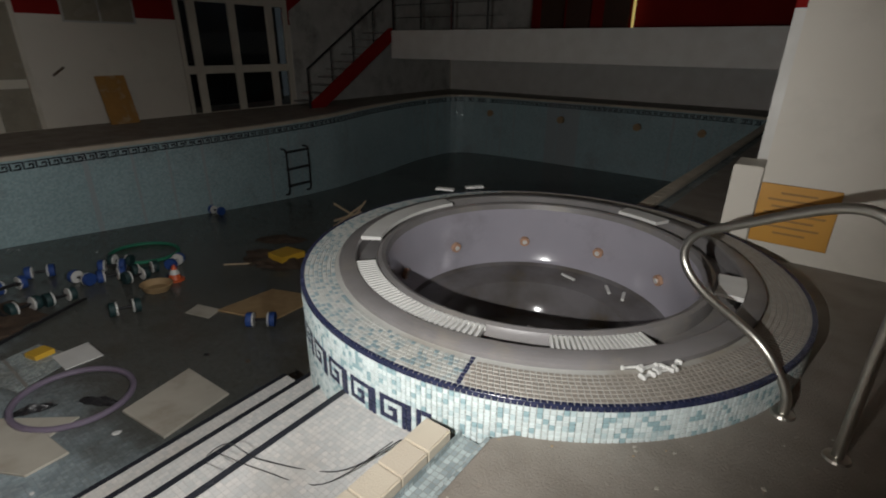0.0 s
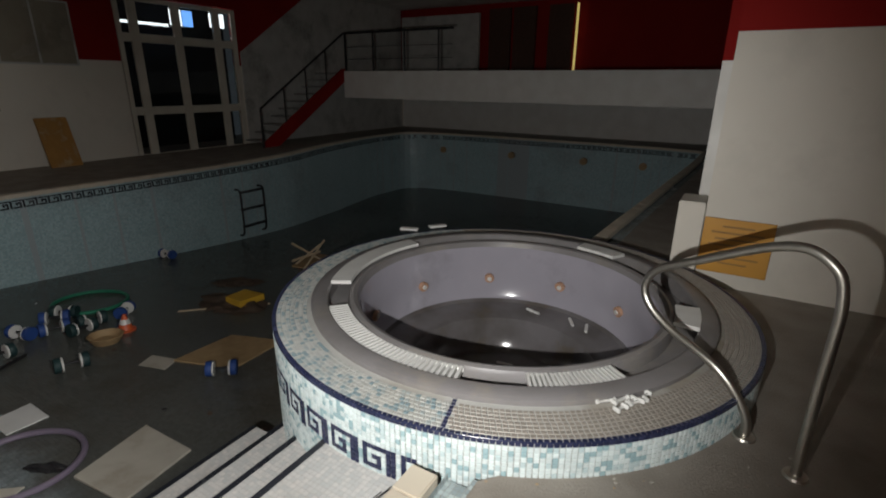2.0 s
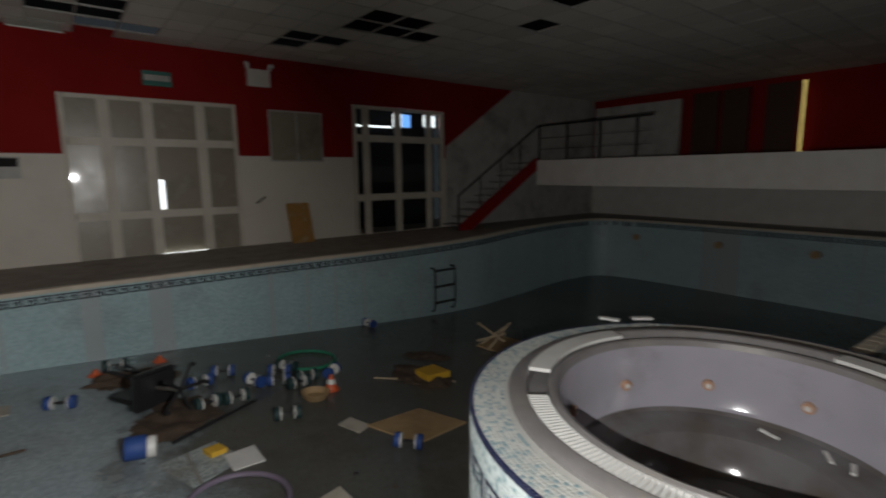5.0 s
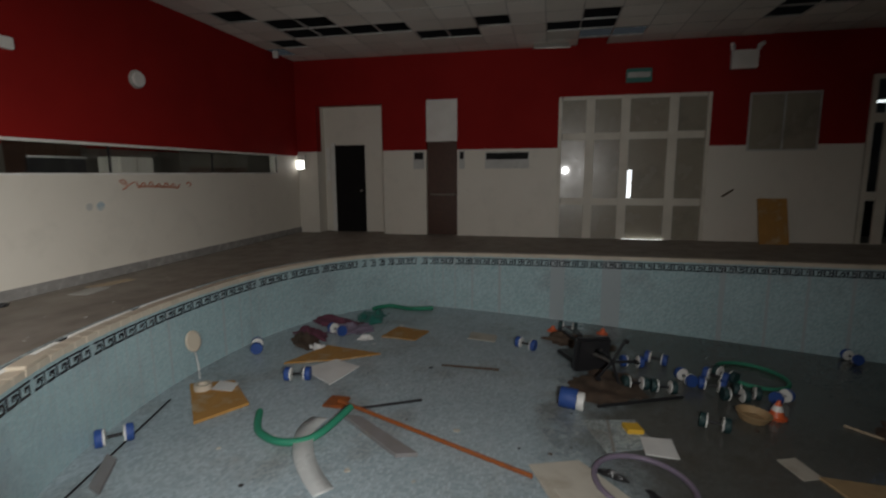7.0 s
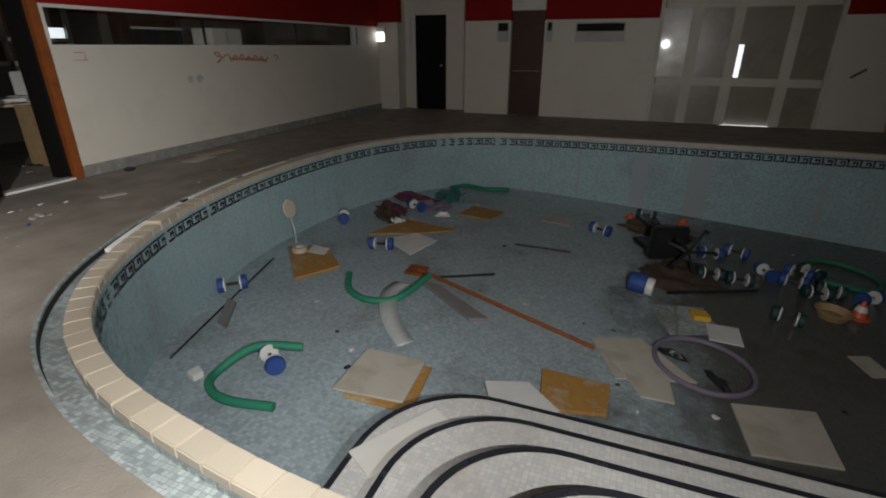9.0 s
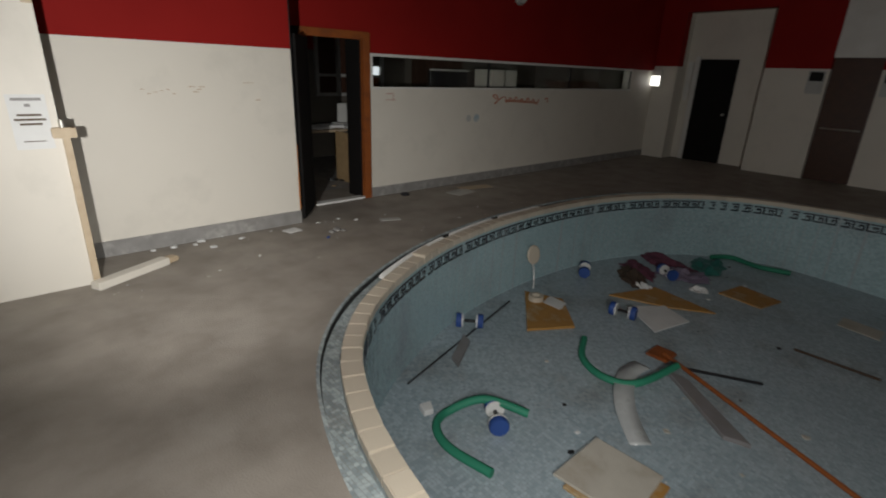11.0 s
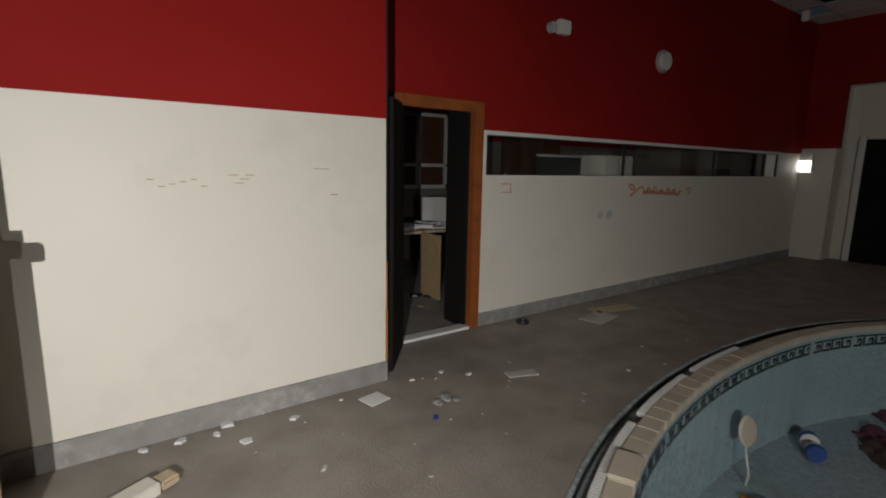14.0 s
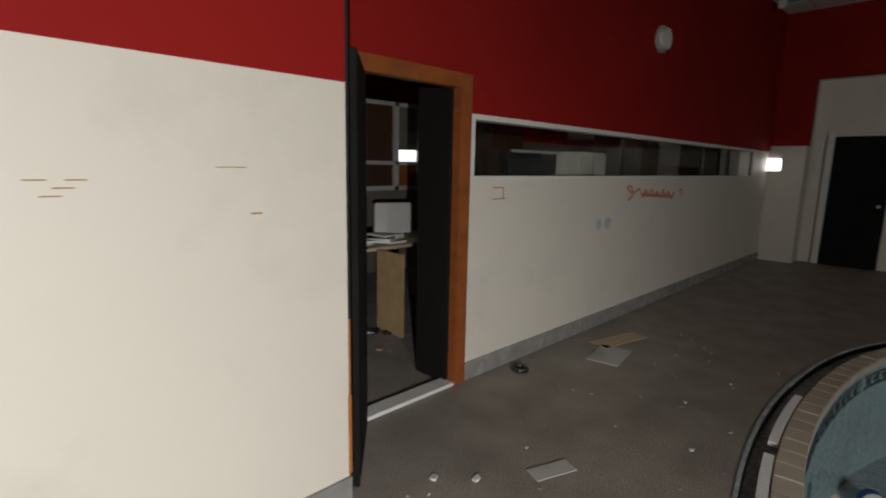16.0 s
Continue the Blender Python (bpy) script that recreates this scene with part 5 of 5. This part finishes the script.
def chip(x, y, r, mat, label, name="plaster_chip", z=0.002, category="chip"):
    t = thing(name, label, category, pose(x, y, z, 0, 0, rng2.uniform(0, 360)))
    bm = bmesh.new()
    k = rng2.randint(5, 7)
    pts = [(r * rng2.uniform(0.6, 1.2) * math.cos(2 * math.pi * i / k), r * rng2.uniform(0.45, 1.0) * math.sin(2 * math.pi * i / k)) for i in range(k)]
    a = [bm.verts.new((x_, y_, 0)) for x_, y_ in pts]
    b = [bm.verts.new((x_ * 0.9, y_ * 0.9, r * rng2.uniform(0.1, 0.35))) for x_, y_ in pts]
    bm.faces.new(a[::-1])
    bm.faces.new(b)
    for i in range(k):
        bm.faces.new((a[i], a[(i + 1) % k], b[(i + 1) % k], b[i]))
    part("flake", bm, mat, t)


for x, y, r in ((-0.03, -4.98, 0.05), (-0.37, -4.84, 0.035), (0.22, -4.94, 0.04), (-0.07, -4.74, 0.04), (0.05, -4.9, 0.03), (-1.25, -4.9, 0.025), (-1.5, -4.9, 0.03), (-1.65, -4.75, 0.03), (0.4, -4.95, 0.03), (-0.7, -4.9, 0.02)):
    chip(x, y + 0.25, r, PAPER, "flake of white plaster on the deck")
for _ in range(70):
    x, y = rng2.uniform(-5, 1.2), rng2.uniform(-4.9, -3.6)
    chip(x, y, rng2.uniform(0.006, 0.018), rng2.choice((PAPER, TILEB, SKIRT)), "small crumb of plaster on the deck")
for _ in range(45):
    a, r = radians(rng2.uniform(-80, -20)), rng2.uniform(SPA_R + 0.02, SPA_R + 0.5)
    chip(SPA.x + r * math.cos(a), SPA.y + r * math.sin(a), rng2.uniform(0.004, 0.014), rng2.choice((TILEB, DECK, DECK, PLYWOOD)), "small crumb of rubble beside the spa")
for _ in range(60):
    x, y = rng2.uniform(-6.5, -1), rng2.uniform(-2.6, 3.5)
    chip(x, y, rng2.uniform(0.012, 0.04), rng2.choice((PAPER, TILEB, MUD, BLACKP)), "scrap of litter on the pool floor", "litter_scrap", floor_z(y) + 0.003, "litter")


def deck_card(label, x, y, w, d, a, mat):
    t = thing("floor_card", label, "card", pose(x, y, 0.002, 0, 0, a))
    part("sheet", boxes((-w / 2, -d / 2, 0, w / 2, d / 2, 0.006), bevel=0.002), mat, t)


deck_card("square white tile lying by the skirting", -0.885, -4.536, 0.16, 0.14, 12, PAPER)
deck_card("grey card strip on the deck", -1.98, -4.29, 0.24, 0.1, -20, GREYWHITE)
deck_card("grey card on the deck by the window wall", -3.65, -4.85, 0.4, 0.25, 10, GREYWHITE)
deck_card("yellow padded strip on the deck by the window wall", -4.06, -4.97, 0.55, 0.18, -12, PALEWOOD)
deck_card("blue scrap on the deck", -1.08, -4.12, 0.06, 0.03, 50, BLUEF)
st2 = thing("rubble_heap", "small grey plaster lump on the deck", "rubble", pose(-1.28, -4.3, 0))
for dx, dy, r in ((0, 0, 0.05), (0.08, 0.03, 0.04), (-0.05, 0.06, 0.03)):
    b = bmesh.new()
    bmesh.ops.create_icosphere(b, subdivisions=2, radius=r)
    for v in b.verts:
        v.co *= 1 + 0.5 * noise.noise(v.co * 30)
        v.co.z = max(0, v.co.z * 0.5) + 0.001
        v.co.x, v.co.y = v.co.x + dx, v.co.y + dy
    part("lump", b, SKIRT, st2)
mug = thing("door_stop", "small black ring on the deck by the wall", "ring", pose(-2.86, -5.158, 0.0))
part("ring", tube([(0.05 * math.cos(2 * math.pi * i / 24), 0.05 * math.sin(2 * math.pi * i / 24), 0.016) for i in range(24)], 0.016, 8, True), BLACKP, mug)
gg = thing("gutter_grating", "broken white slatted plastic grating lying in the gutter", "grating", pose(0, 0, 0))
SLAT = boxes((-0.007, -0.024, 0, 0.007, 0.024, 0.03))
slat_mesh = bpy.data.meshes.new("slat")
SLAT.to_mesh(slat_mesh)
SLAT.free()
slat_mesh.materials.append(PLASTIC)
for p, dr in even(offset(rim, OUT * (CW + 0.028)), 0.024):
    if p.y < -2.75 and (-2.0 < p.x < -0.9 or -2.95 < p.x < -2.15 or -3.9 < p.x < -3.1):
        o_ = new("slat", slat_mesh)
        o_.parent = gg
        o_.matrix_basis = pose(p.x, p.y, -0.006, 0, 0, math.degrees(math.atan2(dr.y, dr.x)))
tr2 = thing("coping_cover", "folded beige card on the pool edge", "card", pose(-1.55, -3.13, 0.032, 0, 0, 24))
part("sheet", boxes((-0.13, -0.07, 0, 0.13, 0.07, 0.02), bevel=0.006), COPING, tr2)
wr = thing("wire", "thin loose wire lying over the white steps", "wire", pose(0, 0, 0))
part("strand", tube(smooth_line([(0.42, 1.75, 0.04), (0.2, 1.6, -0.14), (-0.1, 1.45, -0.14), (-0.3, 1.42, -0.145), (-0.5, 1.4, -0.32)], 8), 0.0028, 6), BLACKP, wr)
wr2 = thing("wire", "thin second wire lying over the white steps", "wire", pose(0, 0, 0))
part("strand", tube(smooth_line([(0.4, 1.72, 0.04), (0.2, 1.52, -0.14), (-0.05, 1.42, -0.143), (-0.3, 1.36, -0.145)], 8), 0.0024, 6), BLACKP, wr2)

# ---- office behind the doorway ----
# the room's gloom is in the wall colour; its roof is plain black
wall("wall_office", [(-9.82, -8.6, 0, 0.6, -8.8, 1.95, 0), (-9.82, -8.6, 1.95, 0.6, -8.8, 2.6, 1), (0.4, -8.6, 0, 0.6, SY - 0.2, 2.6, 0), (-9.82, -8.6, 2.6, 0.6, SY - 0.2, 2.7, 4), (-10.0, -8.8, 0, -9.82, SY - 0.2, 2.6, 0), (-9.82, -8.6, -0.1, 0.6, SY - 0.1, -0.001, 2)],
     "office wall behind the doorway, darkened to look unlit", (OFFICE, RED, SKIRT, WHITE, DARK))
ow = structure(new("window_6"), "white framed office window with panes", "window")
for y0, z0, y1, z1 in ((-5.10, 1.2, -5.03, 2.4), (-4.65, 1.2, -4.59, 2.4), (-4.10, 1.2, -4.04, 2.4), (-3.65, 1.2, -3.59, 2.4), (-5.03, 1.2, -3.65, 1.26), (-5.03, 2.34, -3.65, 2.4), (-5.03, 1.55, -3.65, 1.6)):
    part("frame_bar", boxes((y0, -8.54, z0, y1, -8.6, z1)), GREYWHITE, ow)
part("pane", boxes((-5.01, -8.585, 1.26, -4.67, -8.59, 1.55)), ORANGEWOOD, ow, "orange arch seen through the pane")
part("pane", boxes((-5.01, -8.585, 1.6, -4.67, -8.59, 1.76)), DAY, ow, "bright daylight pane")
part("pane", boxes((-4.57, -8.585, 1.26, -4.13, -8.59, 2.34)), BROWNWOOD, ow)
part("pane", boxes((-4.02, -8.585, 1.26, -3.67, -8.59, 2.34)), BROWNWOOD, ow)
part("head_panel", boxes((-5.01, -8.56, 1.76, -4.67, -8.58, 2.34)), OFFICE, ow, "board over the bright pane, darkened like the office walls")
ow.matrix_basis = pose(0.22, 0, -0.06)
dk = thing("office_desk", "pale office desk littered with papers", "desk", pose(-2.9, -7.0, 0))
part("top", boxes((-0.8, -0.35, 0.72, 0.75, 0.35, 0.75), bevel=0.004), PALEWOOD, dk)
for x in (-0.76, 0.7):
    part("leg", boxes((x, -0.33, 0, x + 0.04, 0.33, 0.72)), PALEWOOD, dk)
mo = thing("monitor", "grey computer monitor on the desk", "monitor", pose(-3.15, -7.05, 0.752, 0, 0, 160))
part("screen", boxes((-0.2, -0.03, 0.05, 0.2, 0.04, 0.36), bevel=0.012), GREYWHITE, mo)
part("foot", boxes((-0.1, -0.08, 0, 0.1, 0.08, 0.05), bevel=0.01), GREYWHITE, mo)
for k in range(9):
    t = thing("paper_stack", "untidy white papers on the desk", "paper", pose(-2.95 + 0.13 * (k % 5), -6.85 - 0.12 * (k // 5), 0.754 + 0.012 * (k % 3), 0, 0, 37 * k))
    part("sheets", boxes((-0.1, -0.14, 0, 0.1, 0.14, 0.02 + 0.02 * (k % 2)), bevel=0.003), PAPER, t)
for k in range(14):
    chip(rng2.uniform(-3.0, -1.7), rng2.uniform(-7.4, -6.0), rng2.uniform(0.03, 0.1), rng2.choice((PAPER, MUD, PLYWOOD, BLACKP)), "litter strewn on the office floor", "office_litter", 0.003, "litter")
tb = thing("table_leg_panel", "upright plywood panel beside the desk", "panel", pose(-2.66, -6.45, 0))
part("panel", boxes((0, -0.18, 0, 0.03, 0.18, 0.74), bevel=0.004), PLYWOOD, tb)

def cabinet(label, x, y, w, d, h, mat, doors=2):
    t = thing("office_cabinet", label, "cabinet", pose(x, y, 0))
    part("body", boxes((0, 0, 0, w, d, h), bevel=0.006), mat, t)
    for k in range(doors):
        lf = part("door", boxes((k * w / doors + 0.01, d + 0.001, 0.06, (k + 1) * w / doors - 0.01, d + 0.02, h - 0.02), bevel=0.004), mat, t)
        part("handle", boxes((k * w / doors + 0.04, d + 0.021, h * 0.5, k * w / doors + 0.055, d + 0.035, h * 0.5 + 0.12)), STEEL, lf)


cabinet("tall dark cupboard in the dim office", -6.6, -8.55, 1.0, 0.5, 2.3, BROWNWOOD)
cabinet("cream steel cabinet in the dim office", -6.9, -7.2, 0.75, 0.45, 1.72, CREAM)
cabinet("dark cupboard at the office window", -8.9, -6.6, 1.2, 0.5, 1.55, BROWNWOOD, 3)
bs_ = thing("monitor", "black wide screen on a stand in the office", "monitor", pose(-4.9, -6.6, 0))
part("screen", boxes((-0.45, -0.03, 1.42, 0.45, 0.03, 1.68), bevel=0.01), BLACKP, bs_)
part("bezel", boxes((-0.47, 0.031, 1.66, 0.47, 0.04, 1.69)), GREYWHITE, bs_, "pale upper edge")
part("post", boxes((-0.04, -0.03, 0.04, 0.04, 0.03, 1.42)), BLACKP, bs_)
part("foot", boxes((-0.3, -0.2, 0, 0.3, 0.2, 0.04), bevel=0.01), BLACKP, bs_)

# more litter seen among the dumbbells
for x, y, a in ((-5.75, 2.1, 70), (-5.0, 3.35, 130)):
    copy_thing(bell_a, on_floor(x, y, a, 0.002))
heap("cloth_heap", "dark sodden rag near the hoop", "rag", -2.6, 1.55, 0.05, 0.16, 0.05, BLACKP, 13)
heap("cloth_heap", "dark sodden rag near the hoop", "rag", -2.85, 1.2, 0.05, 0.14, 0.05, BLACKP, 14)
heap("cloth_heap", "teal and red cloths piled by the pool wall", "cloth", -6.2, -2.2, 0.4, 0.22, 0.12, TEALP, 15)
heap("cloth_heap", "dark cloths piled by the pool wall", "cloth", -5.2, -2.75, 0.35, 0.2, 0.1, MAGENTA, 16)
heap("cloth_heap", "brown branch pile behind the chair", "branches", -6.2, 1.1, 0.5, 0.3, 0.14, MUD, 17)
for k in range(6):
    pole("stick", "dark twisted branch behind the chair", (-6.4 + 0.12 * k, 0.8 + 0.1 * (k % 3)), (-5.9 + 0.1 * (k % 4), 1.5 - 0.15 * (k % 2)), 0.014, BLACKP, 0.05 + 0.06 * k)
slab("plastic_tray", "grey plastic channel by the pool wall", "channel", ((-1.95, -2.95), (-1.9, -2.8), (-1.5, -2.55), (-1.55, -2.7)), 0.03, LIP)
slab("paper_sheet", "small white wedge near the noodle", "scrap", ((-0.95, -2.3), (-0.9, -2.2), (-0.82, -2.22), (-0.85, -2.32)), 0.05, PAPER)
coping()
me_a = tile_mesh("tile", AQUA)
for m in near:
    ob = new("tile", me_a)
    ob.parent = spa
    ob.matrix_basis = m
merged("side_mosaic", aqua, AQUA, spa, "pale aqua glass mosaic")
merged("navy_mosaic", navy + top_navy, NAVY, spa, "navy mosaic border and key pattern")
merged("top_mosaic", top_aqua, AQUATOP, spa, "dusty aqua mosaic")
merged("beige_mosaic", top_taupe, TAUPE, spa, "dusty beige mosaic")
